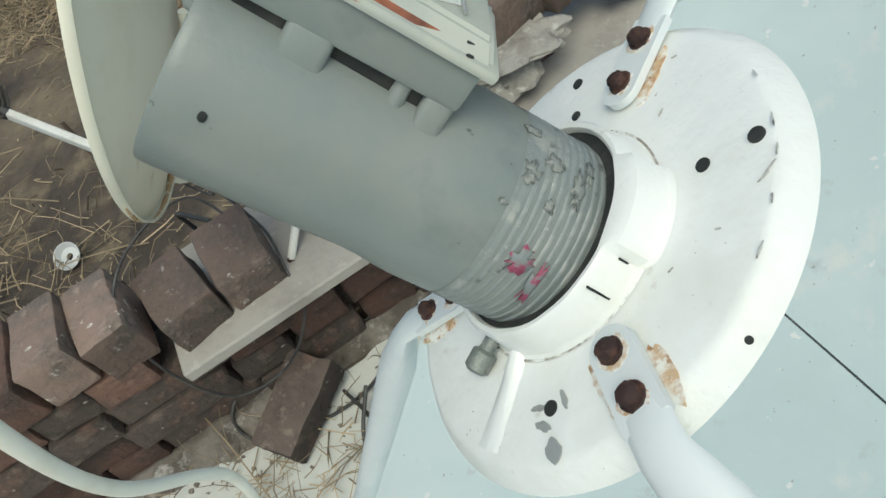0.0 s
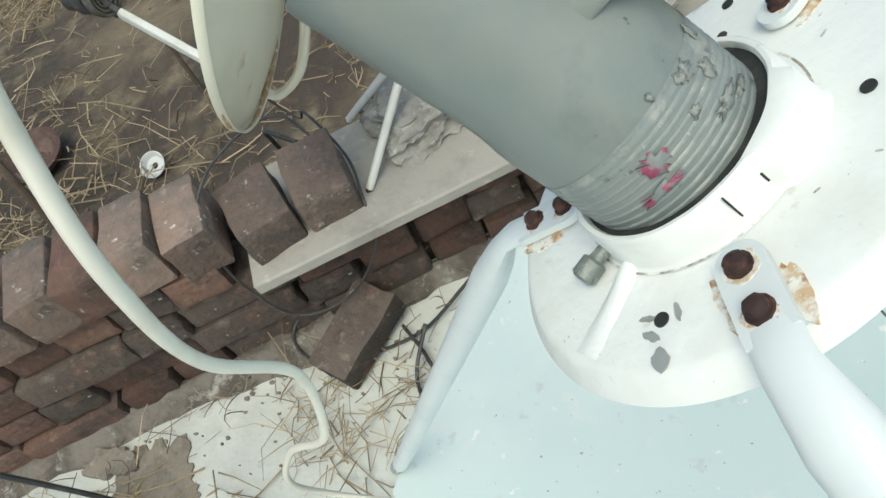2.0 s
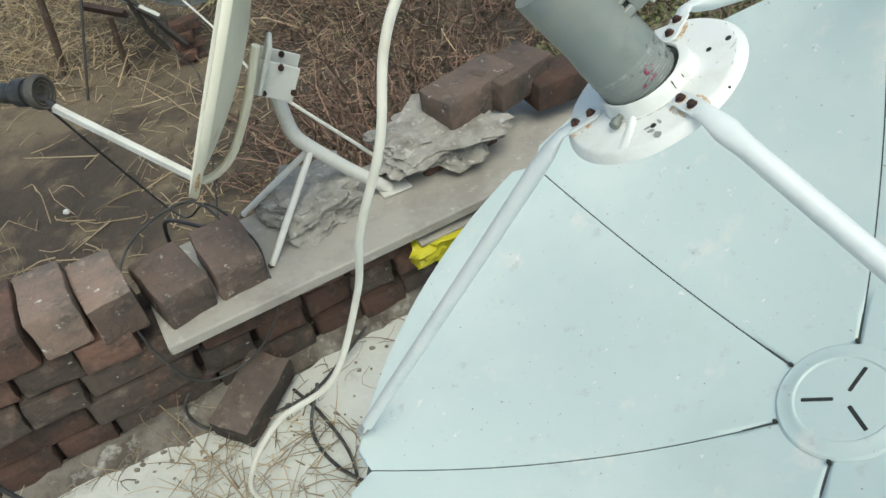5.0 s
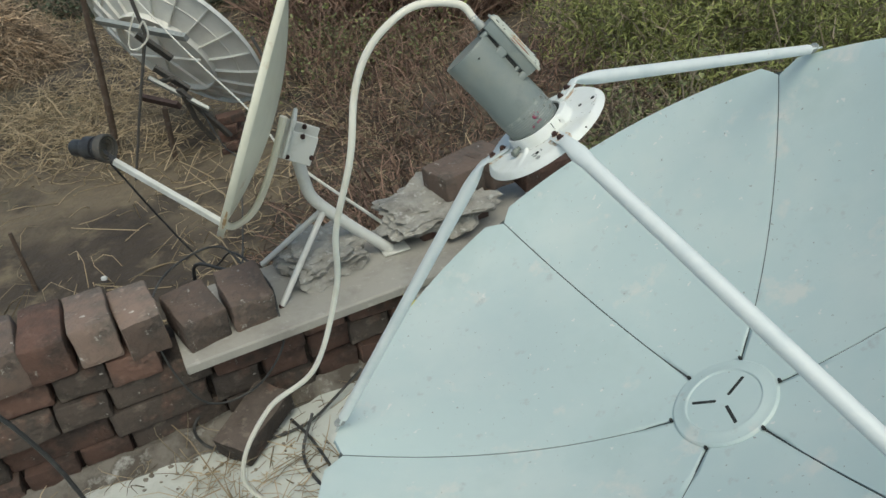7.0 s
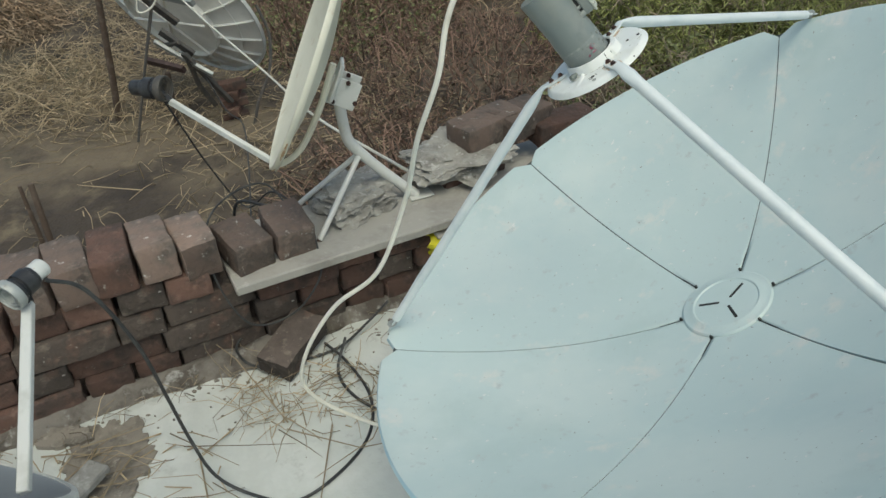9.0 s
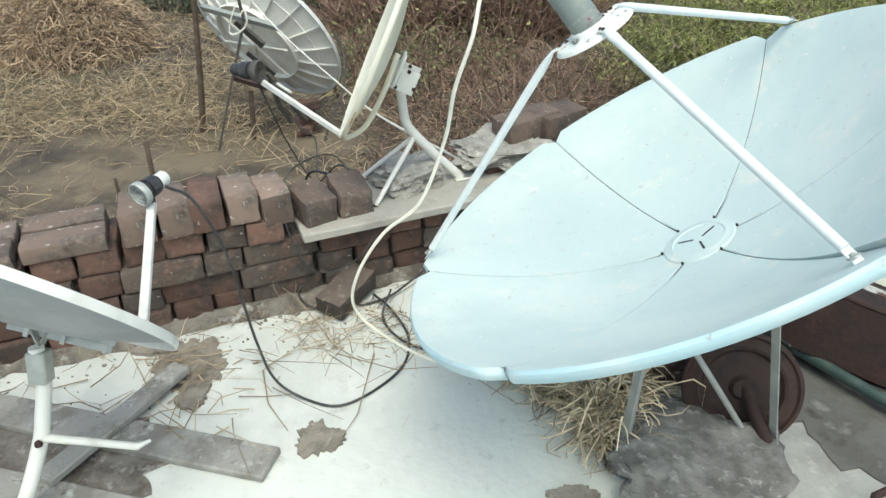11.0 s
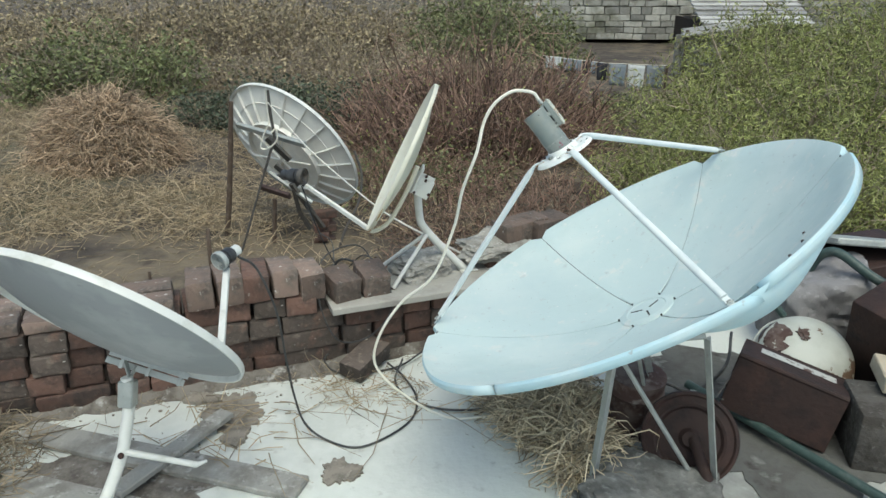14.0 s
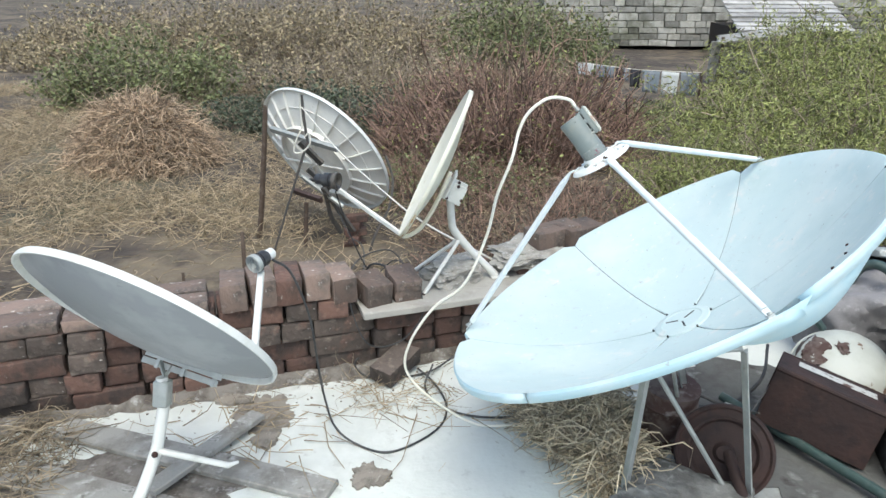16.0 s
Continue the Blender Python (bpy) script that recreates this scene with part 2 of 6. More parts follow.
LEAF_T = material("dry_leaf", (0.30, 0.245, 0.145), 0.6, 0, [], 0, 40, 0.7)
LEAF_D = material("dark_creeper_leaves", (0.078, 0.092, 0.054), 0.6, 0, [], 0, 40, 0.6)
WOOD = material("weathered_wood", (0.31, 0.30, 0.272), 0.85, 0, [((0.20, 0.188, 0.165), 9, 0.45, 0.62, 6), ((0.44, 0.43, 0.40), 22, 0.56, 0.7, 5), ((0.09, 0.08, 0.068), 24, 0.62, 0.72, 6)], 0.6, 50)
SAWN = material("pale_sawn_wood", (0.50, 0.43, 0.33), 0.8, 0, [((0.38, 0.31, 0.22), 9, 0.45, 0.65, 5), ((0.20, 0.16, 0.12), 20, 0.64, 0.76, 5)], 0.4, 50)
WOOD_D = material("dark_pole_wood", (0.10, 0.07, 0.05), 0.85, 0, [((0.17, 0.13, 0.1), 14, 0.5, 0.7, 5)], 0.5, 50)
RUST = material("rusted_sheet", (0.034, 0.018, 0.015), 0.75, 0.1, [((0.055, 0.027, 0.021), 7, 0.45, 0.65, 6), ((0.020, 0.012, 0.011), 16, 0.5, 0.68, 6), ((0.09, 0.052, 0.035), 45, 0.68, 0.78, 5)], 0.4, 70)
RUST_L = material("flaking_paint_over_rust", (0.13, 0.095, 0.08), 0.75, 0, [((0.06, 0.030, 0.024), 12, 0.44, 0.56, 6), ((0.22, 0.19, 0.17), 26, 0.58, 0.70, 6)], 0.4, 60)
PEEL = material("peeling_white_label", (0.50, 0.50, 0.47), 0.7, 0, [((0.09, 0.05, 0.04), 34, 0.56, 0.60, 6)], 0.3, 60)
PANWHITE = material("chipped_white_enamel", (0.46, 0.475, 0.43), 0.45, 0, [((0.38, 0.385, 0.34), 5, 0.45, 0.62, 5), ((0.13, 0.08, 0.05), 5.5, 0.575, 0.585, 6)], 0.15, 50)
GREENPIPE = material("green_painted_pipe", (0.045, 0.075, 0.068), 0.5, 0, [((0.08, 0.105, 0.095), 24, 0.5, 0.68, 5), ((0.07, 0.045, 0.03), 30, 0.64, 0.75, 5)], 0.15, 60)
BAG = material("grey_sack_cloth", (0.25, 0.24, 0.245), 0.85, 0, [((0.18, 0.172, 0.175), 8, 0.45, 0.62, 5), ((0.33, 0.32, 0.32), 20, 0.58, 0.7, 4)], 0.4, 90)
YELLOW = material("yellow_plastic", (0.62, 0.56, 0.03), 0.45, 0, [((0.45, 0.42, 0.03), 20, 0.5, 0.7, 4)], 0.2, 60)
CLAY = material("dark_iron_pan", (0.07, 0.045, 0.04), 0.6, 0.3, [((0.12, 0.08, 0.07), 20, 0.5, 0.7, 4)], 0.3, 60)
CLOTH_1 = material("pale_cloth", (0.60, 0.62, 0.61), 0.9, 0, [((0.5, 0.5, 0.5), 4, 0.5, 0.7, 4)], 0.1, 30)
CLOTH_2 = material("grey_cloth", (0.21, 0.245, 0.275), 0.9, 0, [((0.3, 0.31, 0.33), 4, 0.5, 0.7, 4)], 0.1, 30)
CLOTH_3 = material("black_cloth", (0.03, 0.03, 0.035), 0.9, 0, [((0.06, 0.06, 0.07), 4, 0.5, 0.7, 4)], 0.1, 30)
STONE = material("pale_wall_stone", (0.40, 0.385, 0.34), 0.9, 0, [((0.29, 0.28, 0.24), 4, 0.45, 0.62, 6), ((0.47, 0.455, 0.41), 12, 0.58, 0.7, 5), ((0.13, 0.13, 0.085), 0.5, 0.5, 0.66, 5)], 0.5, 14, 0.4)
ROOF = material("grey_roof_boards", (0.44, 0.425, 0.40), 0.85, 0, [((0.30, 0.29, 0.27), 3, 0.45, 0.62, 5)], 0.3, 14, 0.3)
HOUSE_JOINT = material("house_joint_dirt", (0.25, 0.24, 0.20), 0.95, 0, [((0.16, 0.15, 0.12), 6, 0.45, 0.62, 5)], 0.5, 20)


# ---- building helpers ----
def thing(name, loc, label, category, group="", kind=""):
    ob = new(name)
    ob.location = loc
    ob.empty_display_size = 0.05
    return tagged(ob, label, category, group, kind)


def root_of(ob):
    while ob.parent:
        ob = ob.parent
    return ob


def finish(bm, name, mat, smooth=True, at=(0, 0, 0)):
    me = bpy.data.meshes.new(name)
    bmesh.ops.translate(bm, verts=bm.verts, vec=-Vector(at))
    bmesh.ops.recalc_face_normals(bm, faces=bm.faces)
    bm.to_mesh(me)
    bm.free()
    me.materials.append(mat)
    if smooth:
        for p in me.polygons:
            p.use_smooth = True
        me.set_sharp_from_angle(angle=radians(38))
    return me


def part(name, bm, mat, parent, label="", smooth=True):
    """Links a bmesh in world coordinates as one mesh under a thing or a part."""
    ob = new(name, finish(bm, name, mat, smooth, root_of(parent).location))
    ob.parent = parent
    return tagged(ob, label)


def solo(name, bm, mat, loc, label, category, group="", kind="", smooth=True):
    ob = new(name, finish(bm, name, mat, smooth, loc))
    ob.location = loc
    return tagged(ob, label, category, group, kind)


def box(size, m=None, bevel=0.0, segs=1, bm=None):
    own = bmesh.new()
    bmesh.ops.create_cube(own, size=1, matrix=Matrix.Diagonal((*size, 1)))
    if bevel:
        bmesh.ops.bevel(own, geom=own.edges, offset=bevel, segments=segs, affect="EDGES", profile=0.5)
    if m is not None:
        bmesh.ops.transform(own, matrix=m, verts=own.verts)
    if bm is None:
        return own
    tmp = bpy.data.meshes.new("tmp")
    own.to_mesh(tmp)
    own.free()
    bm.from_mesh(tmp)
    bpy.data.meshes.remove(tmp)
    return bm


def spline(pts, per=8):
    """Catmull-Rom through the points."""
    p = [Vector(q) for q in pts]
    p = [2 * p[0] - p[1]] + p + [2 * p[-1] - p[-2]]
    out = []
    for i in range(1, len(p) - 2):
        for k in range(per):
            t = k / per
            a, b, c, d = p[i - 1], p[i], p[i + 1], p[i + 2]
            out.append(0.5 * (2 * b + (c - a) * t + (2 * a - 5 * b + 4 * c - d) * t * t + (3 * b - a - 3 * c + d) * t ** 3))
    out.append(p[-2])
    return out


def tube(pts, r, seg=10, bm=None, caps=True):
    """A round rod through the points; r is one radius or one for each point."""
    bm = bm or bmesh.new()
    pts = [Vector(p) for p in pts]
    rs = r if isinstance(r, (list, tuple)) else [r] * len(pts)
    rings, side = [], None
    for i, p in enumerate(pts):
        d = (pts[min(i + 1, len(pts) - 1)] - pts[max(i - 1, 0)]).normalized()
        side = d.orthogonal().normalized() if side is None else (side - d * side.dot(d)).normalized()
        up = d.cross(side)
        rings.append([bm.verts.new(p + rs[i] * (math.cos(a) * side + math.sin(a) * up)) for a in [2 * math.pi * k / seg for k in range(seg)]])
    for a, b in zip(rings, rings[1:]):
        for k in range(seg):
            bm.faces.new((a[k], a[(k + 1) % seg], b[(k + 1) % seg], b[k]))
    if caps:
        bm.faces.new(rings[0][::-1])
        bm.faces.new(rings[-1])
    return bm


def lathe(profile, m, seg=48, bm=None, close=False):
    """Turns (radius, height) pairs about the z axis of m."""
    bm = bm or bmesh.new()
    rings = []
    for r, z in profile:
        if r < 1e-6:
            rings.append([bm.verts.new(m @ Vector((0, 0, z)))])
        else:
            rings.append([bm.verts.new(m @ Vector((r * math.cos(2 * math.pi * k / seg), r * math.sin(2 * math.pi * k / seg), z))) for k in range(seg)])
    pairs = list(zip(rings, rings[1:])) + ([(rings[-1], rings[0])] if close else [])
    for a, b in pairs:
        for k in range(seg):
            j = (k + 1) % seg
            if len(a) == 1 and len(b) == 1:
                continue
            if len(a) == 1:
                bm.faces.new((a[0], b[j], b[k]))
            elif len(b) == 1:
                bm.faces.new((a[k], a[j], b[0]))
            else:
                bm.faces.new((a[k], a[j], b[j], b[k]))
    return bm


def prism(outline, z0, z1, m, bm=None):
    """A plate with the given outline in the xy plane of m, from z0 to z1."""
    bm = bm or bmesh.new()
    lo = [bm.verts.new(m @ Vector((x, y, z0))) for x, y in outline]
    hi = [bm.verts.new(m @ Vector((x, y, z1))) for x, y in outline]
    bm.faces.new(lo[::-1])
    bm.faces.new(hi)
    for k in range(len(lo)):
        j = (k + 1) % len(lo)
        bm.faces.new((lo[k], lo[j], hi[j], hi[k]))
    return bm


def frame_of(origin, z, x=(1, 0, 0)):
    z = Vector(z).normalized()
    x = Vector(x)
    x = (x - z * x.dot(z)).normalized()
    y = z.cross(x)
    return Matrix.Translation(origin) @ Matrix((x, y, z)).transposed().to_4x4()


def rock(size, seed, m, rough=0.22, sub=3):
    bm = bmesh.new()
    bmesh.ops.create_icosphere(bm, subdivisions=sub, radius=1)
    off = Vector((seed * 7.3, seed * 3.1, seed * 1.7))
    for v in bm.verts:
        p = v.co.normalized()
        q = Vector([max(-0.74, min(0.74, c)) / 0.74 for c in p])
        f = 1 + rough * noise.noise(q * 1.3 + off) + rough * 0.55 * noise.noise(q * 3.5 + off) + rough * 0.25 * noise.noise(q * 8 + off)
        v.co = Vector((q.x * size[0], q.y * size[1], q.z * size[2])) * 0.5 * f
    bmesh.ops.transform(bm, matrix=m, verts=bm.verts)
    return bm


def stems(rng, starts, dirs, lengths, radii, bend=0.3, seg=2):
    """Many thin bent stalks as one mesh's vertices and faces (three-sided)."""
    n = len(starts)
    d = dirs / np.linalg.norm(dirs, axis=1, keepdims=True)
    side = np.cross(d, rng.normal(size=(n, 3)))
    side /= np.linalg.norm(side, axis=1, keepdims=True)
    up = np.cross(d, side)
    curve = rng.normal(size=(n, 3)) * (lengths * bend)[:, None]
    V = np.empty((n, seg + 1, 3, 3))
    for i in range(seg + 1):
        t = i / seg
        c = starts + d * (lengths * t)[:, None] + curve * (t * (1 - t) * 2 + t * t * 0.3)
        r = radii * (1 - 0.6 * t)
        for k in range(3):
            a = 2 * math.pi * k / 3
            V[:, i, k] = c + (math.cos(a) * side + math.sin(a) * up) * r[:, None]
    base = (np.arange(n) * (seg + 1) * 3)[:, None]
    F = []
    for i in range(seg):
        for k in range(3):
            j = (k + 1) % 3
            F.append(base + np.array([i * 3 + k, i * 3 + j, i * 3 + 3 + j, i * 3 + 3 + k]))
    return V.reshape(-1, 3), np.stack(F, 1).reshape(-1, 4)


def leaves(rng, centres, size, droop=0.3, wide=0.28):
    """Many small folded leaves as vertices and four-sided faces (two a leaf)."""
    n = len(centres)
    a = rng.normal(size=(n, 3))
    a[:, 2] = a[:, 2] * 0.6 - droop
    a /= np.linalg.norm(a, axis=1, keepdims=True)
    b = np.cross(a, rng.normal(size=(n, 3)))
    b /= np.linalg.norm(b, axis=1, keepdims=True)
    c = np.cross(a, b)
    s = (size * rng.uniform(0.6, 1.3, n))[:, None]
    V = np.stack([centres, centres + a * s * 0.5 + b * s * wide + c * s * 0.1, centres + a * s, centres + a * s * 0.5 - b * s * wide + c * s * 0.1], 1)
    base = (np.arange(n) * 4)[:, None]
    F = np.concatenate([base + np.array([0, 1, 2]), base + np.array([0, 2, 3])])
    return V.reshape(-1, 3), F


def raw(name, V, F, mat):
    me = bpy.data.meshes.new(name)
    me.from_pydata(V.tolist(), [], F.tolist())
    me.materials.append(mat)
    return me


def stuff(name, V, F, mat, loc, label, category):
    ob = new(name, raw(name, V - np.array(loc), F, mat))
    ob.location = loc
    return tagged(ob, label, category, kind="stuff")


def raw_part(name, V, F, mat, parent, label=""):
    ob = new(name, raw(name, V - np.array(root_of(parent).location), F, mat))
    ob.parent = parent
    return tagged(ob, label)


# ---- ground and terrace ----
FIELD = -1.20
WD = Vector((0.925, 0.38, 0)).normalized()      # along the low wall
WN = Vector((WD.y, -WD.x, 0))                   # out of its front face
W0 = Vector((-0.955, 0.69, 0))


def wall_point(s, out=0.0, z=0.0):
    return W0 + WD * s + WN * out + Vector((0, 0, z))


def field_height(x, y):
    d = math.hypot(x, y - 2)
    far = min(1, max(0, (d - 12) / 40))
    return FIELD + 0.05 * noise.noise(Vector((x * 0.5, y * 0.5, 0))) + 0.03 * noise.noise(Vector((x * 2, y * 2, 3))) + far * 0.6 * noise.noise(Vector((x * 0.05, y * 0.05, 7)))


def make_field():
    bm = bmesh.new()
    xs = [-400, -120, -60, -35] + [-24 + 0.4 * i for i in range(121)] + [35, 60, 120, 400]
    ys = [-400, -100, -40, -15, -6] + [-2 + 0.4 * i for i in range(101)] + [50, 70, 120, 400]
    grid = [[bm.verts.new((x, y, field_height(x, y))) for x in xs] for y in ys]
    for a, b in zip(grid, grid[1:]):
        for k in range(len(xs) - 1):
            bm.faces.new((a[k], a[k + 1], b[k + 1], b[k]))
    solo("ground", bm, SOIL, (0, 4, FIELD), "brown field soil with scattered straw and weeds", "ground", kind="structure")


make_field()


def make_terrace():
    bm = bmesh.new()
    back = [wall_point(s, -0.30) for s in (-3.2, -1.5, 0, 1.5, 3.6)]
    outline = [(p.x, p.y) for p in back] + [(4.2, -3.5), (-4.5, -3.5)]
    top = [bm.verts.new((x, y, 0)) for x, y in outline]
    low = [bm.verts.new((x, y, FIELD - 0.3)) for x, y in outline]
    bm.faces.new(top)
    for i in range(len(top)):
        j = (i + 1) % len(top)
        bm.faces.new((top[i], low[i], low[j], top[j]))
    bmesh.ops.triangulate(bm, faces=[f for f in bm.faces if len(f.verts) > 4])
    solo("floor", bm, CONCRETE, (0, 0, 0), "pale worn cement terrace floor with cracks and stains", "floor", kind="structure", smooth=False)


make_terrace()


def blob(cx, cy, rx, ry, seed, z=0.0035, n=60, rag=0.35):
    """An irregular flat patch of floor."""
    bm = bmesh.new()
    ring = []
    for i in range(n):
        a = 2 * math.pi * i / n
        p = Vector((math.cos(a), math.sin(a), seed * 2.7))
        f = 1 + rag * noise.noise(p * 1.6) + rag * 0.7 * noise.noise(p * 4.1) + rag * 0.4 * noise.noise(p * 9)
        ring.append(bm.verts.new((cx + rx * f * math.cos(a), cy + ry * f * math.sin(a), z)))
    low = [bm.verts.new((v.co.x, v.co.y, -0.01)) for v in ring]
    bm.faces.new(ring)
    for i in range(n):
        j = (i + 1) % n
        bm.faces.new((ring[i], low[i], low[j], ring[j]))
    return bm


for cx, cy, rx, ry, seed in ((-0.99, 0.46, 0.10, 0.12, 1), (-0.565, 0.165, 0.055, 0.05, 2), (-0.93, 0.33, 0.045, 0.05, 3), (-1.10, 0.54, 0.06, 0.03, 4), (0.05, -0.02, 0.05, 0.02, 6)):
    solo("floor_patch", blob(cx, cy, rx, ry, seed, 0.001 + 0.003 * seed, 90, 0.45), PATCH, (cx, cy, 0), "dark damp patch where the cement floor has flaked", "floor patch", "patches in the floor", "structure", smooth=False)


# darkest patches paint dirt lying in shade; the far one stands for clutter
for cx, cy, rx, ry, seed, mat in ((-2.20, 0.0, 0.62, 0.42, 11, DIRT), (-1.36, 0.02, 0.36, 0.22, 20, DIRT), (0.98, 0.50, 0.56, 0.44, 15, GRIME_SHADE), (0.95, 0.05, 0.80, 0.62, 16, GRIME_L), (1.75, 1.10, 0.62, 0.50, 18, GRIME_SHADE)):
    solo("floor_dirt", blob(cx, cy, rx, ry, seed, 0.003 + 0.0042 * (seed % 2), 110, 0.5), mat, (cx, cy, 0), "grey-brown dirt trodden into the cement floor, painted darker where it lies in shade", "dirt", "dirt on the floor", "structure", smooth=False)


def make_flakes():
    fr_ = random.Random(12)
    bm = bmesh.new()
    for i in range(170):
        s, o = fr_.uniform(-0.9, 0.9), 0.06 + abs(fr_.gauss(0, 0.14))
        c = wall_point(s, o)
        r = fr_.uniform(0.0018, 0.007) * (1.2 if o < 0.15 else 0.7)
        n = fr_.randint(5, 7)
        a0, st = fr_.uniform(0, 6.28), fr_.uniform(0.5, 1.0)
        pts = [(c.x + r * fr_.uniform(0.6, 1.2) * math.cos(a0 + 6.283 * k / n), c.y + st * r * fr_.uniform(0.6, 1.2) * math.sin(a0 + 6.283 * k / n)) for k in range(n)]
        prism(pts, 0.0, fr_.uniform(0.002, 0.005), Matrix.Identity(4), bm)
    solo("dirt_crumbs", bm, PATCH, wall_point(0), "grey-brown crumbs and flakes on the cement", "dirt", kind="stuff", smooth=False)


make_flakes()


def make_wall_foot():
    bm = bmesh.new()
    rows = []
    for i in range(140):
        s = -2.6 + i * 0.032
        row = []
        for k in range(9):
            o = 0.13 * k / 8 - 0.02
            w = 0.04 + 0.025 * noise.noise(Vector((s * 2.2, 1, 0)))
            z = 0.042 * math.exp(-(o / w) ** 2) * (1 + 0.5 * noise.noise(Vector((s * 9, o * 9, 2)))) + 0.012 * noise.noise(Vector((s * 20, o * 20, 5))) - 0.011
            row.append(bm.verts.new(wall_point(s, o, z)))
        rows.append(row)
    for a, b in zip(rows, rows[1:]):
        for k in range(8):
            bm.faces.new((a[k], a[k + 1], b[k + 1], b[k]))
    solo("dirt_bank", bm, DIRT, wall_point(0), "low bank of grey dirt and mortar crumbs along the wall", "dirt", kind="stuff")


make_wall_foot()


# ---- the big dish ----
DC = Vector((0.3021, 0.1719, 0.553))
DN = Vector((-0.4985, 0.1256, 0.8577)).normalized()
DU = Vector((0, 1, 0)).cross(DN).normalized()
DV = DN.cross(DU)
DR, DH, DPH, STEP = 0.5855, 0.1946, 2.976, -math.pi / 3
DM = Matrix.Translation(DC) @ Matrix((DU, DV, DN)).transposed().to_4x4()


def dp(r, a, z):
    return DM @ Vector((r * math.cos(a), r * math.sin(a), z))


big = thing("satellite_dish", (DC.x, DC.y, 0.0), "large pale blue-white six-panel satellite dish on a stand", "satellite dish")


def sag(k, t):
    """How far a panel's rim hangs below the true curve, where the dish is bent at one strut."""
    return 0.022 * (1 - t) ** 2 if k == 4 else 0.006 * t ** 3 if k == 3 else 0.0


def panel(k):
    a0, a1 = DPH + k * STEP, DPH + (k + 1) * STEP
    rs = [0.060, 0.075, 0.12] + [0.12 + (DR - 0.12) * (i / 12) for i in range(1, 13)]
    na = 20
    bm = bmesh.new()
    rows = []
    for r in rs:
        row = []
        for j in range(na + 1):
            t = j / na
            gap = 0.0019 / r
            lo, hi = a0 - gap, a1 + gap
            a = lo + (hi - lo) * t
            edge = min(t, 1 - t) * abs(hi - lo) * DR
            c = 0.018
            cut = c - math.sqrt(max(0, c * c - (c - edge) ** 2)) if edge < c else 0
            rr = min(r, DR - cut)
            row.append(bm.verts.new(dp(rr, a, DH * (rr / DR) ** 2 - sag(k, t) * (rr / DR) ** 3)))
        rows.append(row)
    # turned-down rim
    for dr, dz in ((0.004, 0.001), (0.009, -0.003), (0.011, -0.019)):
        row = []
        for j, v in enumerate(rows[len(rs) - 1]):
            q = DM.inverted() @ v.co
            r, a = math.hypot(q.x, q.y), math.atan2(q.y, q.x)
            row.append(bm.verts.new(dp(r + dr, a, q.z + dz)))
        rows.append(row)
    for p, q in zip(rows, rows[1:]):
        for j in range(na):
            bm.faces.new((p[j], p[j + 1], q[j + 1], q[j]))
    # flanges down along both seams
    for j in (0, na):
        line = [row[j] for row in rows[2:-2]]
        down = [bm.verts.new(v.co - DN * 0.022) for v in line]
        for i in range(len(line) - 1):
            bm.faces.new((line[i], line[i + 1], down[i + 1], down[i]))
    ob = part("panel", bm, DISH, big)
    ob.data.materials.append(LIP)
    for p in list(ob.data.polygons)[(len(rs) - 1) * na + na:(len(rs) + 2) * na]:
        p.material_index = 1
    sol = ob.modifiers.new("thickness", "SOLIDIFY")
    sol.thickness, sol.offset = 0.0022, 0
    return ob


for k in range(6):
    panel(k)
# dark joint strips under the seams
for k in range(6):
    bm = bmesh.new()
    a = DPH + k * STEP
    line = [dp(r, a, DH * (r / DR) ** 2 - 0.0006 - (0.0235 * (r / DR) ** 3 if k == 4 else 0)) for r in [0.075 + (DR - 0.085) * i / 14 for i in range(15)]]
    t = dp(1, a + math.pi / 2, 0) - dp(0, a, 0)
    va = [bm.verts.new(p - t * 0.009) for p in line]
    vb = [bm.verts.new(p + t * 0.009) for p in line]
    vc = [bm.verts.new(p + t * 0.009 - DN * 0.006) for p in line]
    vd = [bm.verts.new(p - t * 0.009 - DN * 0.006) for p in line]
    for s, e in ((va, vb), (vb, vc), (vc, vd), (vd, va)):
        for i in range(14):
            bm.faces.new((s[i], s[i + 1], e[i + 1], e[i]))
    part("seam_strip", bm, SEAM, big, "dirty dark joint strip")
hub = part("hub_plate", lathe([(0, 0.0085), (0.054, 0.0085), (0.056, 0.0105), (0.060, 0.0105), (0.063, 0.0085), (0.074, 0.0085), (0.077, 0.006), (0.077, 0.001), (0, 0.001)], DM, 64), DISH, big, "round pressed hub plate")
# slots are near-black blocks, the shade of the openings put into their colour
for k in range(3):
    a = DPH - radians(20) + k * 2 * STEP
    part("slot", box((0.036, 0.0050, 0.004), DM @ pose(0.029 * math.cos(a), 0.029 * math.sin(a), 0.0075, 0, 0, math.degrees(a)), 0.001), HOLE, hub, "dark slot")
# added dark dots paint the small shaded gaps where seams meet the hub
for k in range(6):
    a = DPH + k * STEP
    part("seam_gap_dot", lathe([(0, 0.011), (0.0018, 0.0108), (0.0026, 0.009), (0.0026, 0.005)], DM @ Matrix.Translation((0.080 * math.cos(a), 0.080 * math.sin(a), 0)), 10), HOLE, hub)
for r, da in ((0.47, 3.45), (0.50, 3.60), (0.52, 3.75),):
    a = DPH + da * STEP
    q = DH * (r / DR) ** 2
    part("rivet", lathe([(0, 0.004), (0.0035, 0.003), (0.0045, 0)], frame_of(dp(r, a, q), DN), 10), BOLT, big, "small rusty rivet")


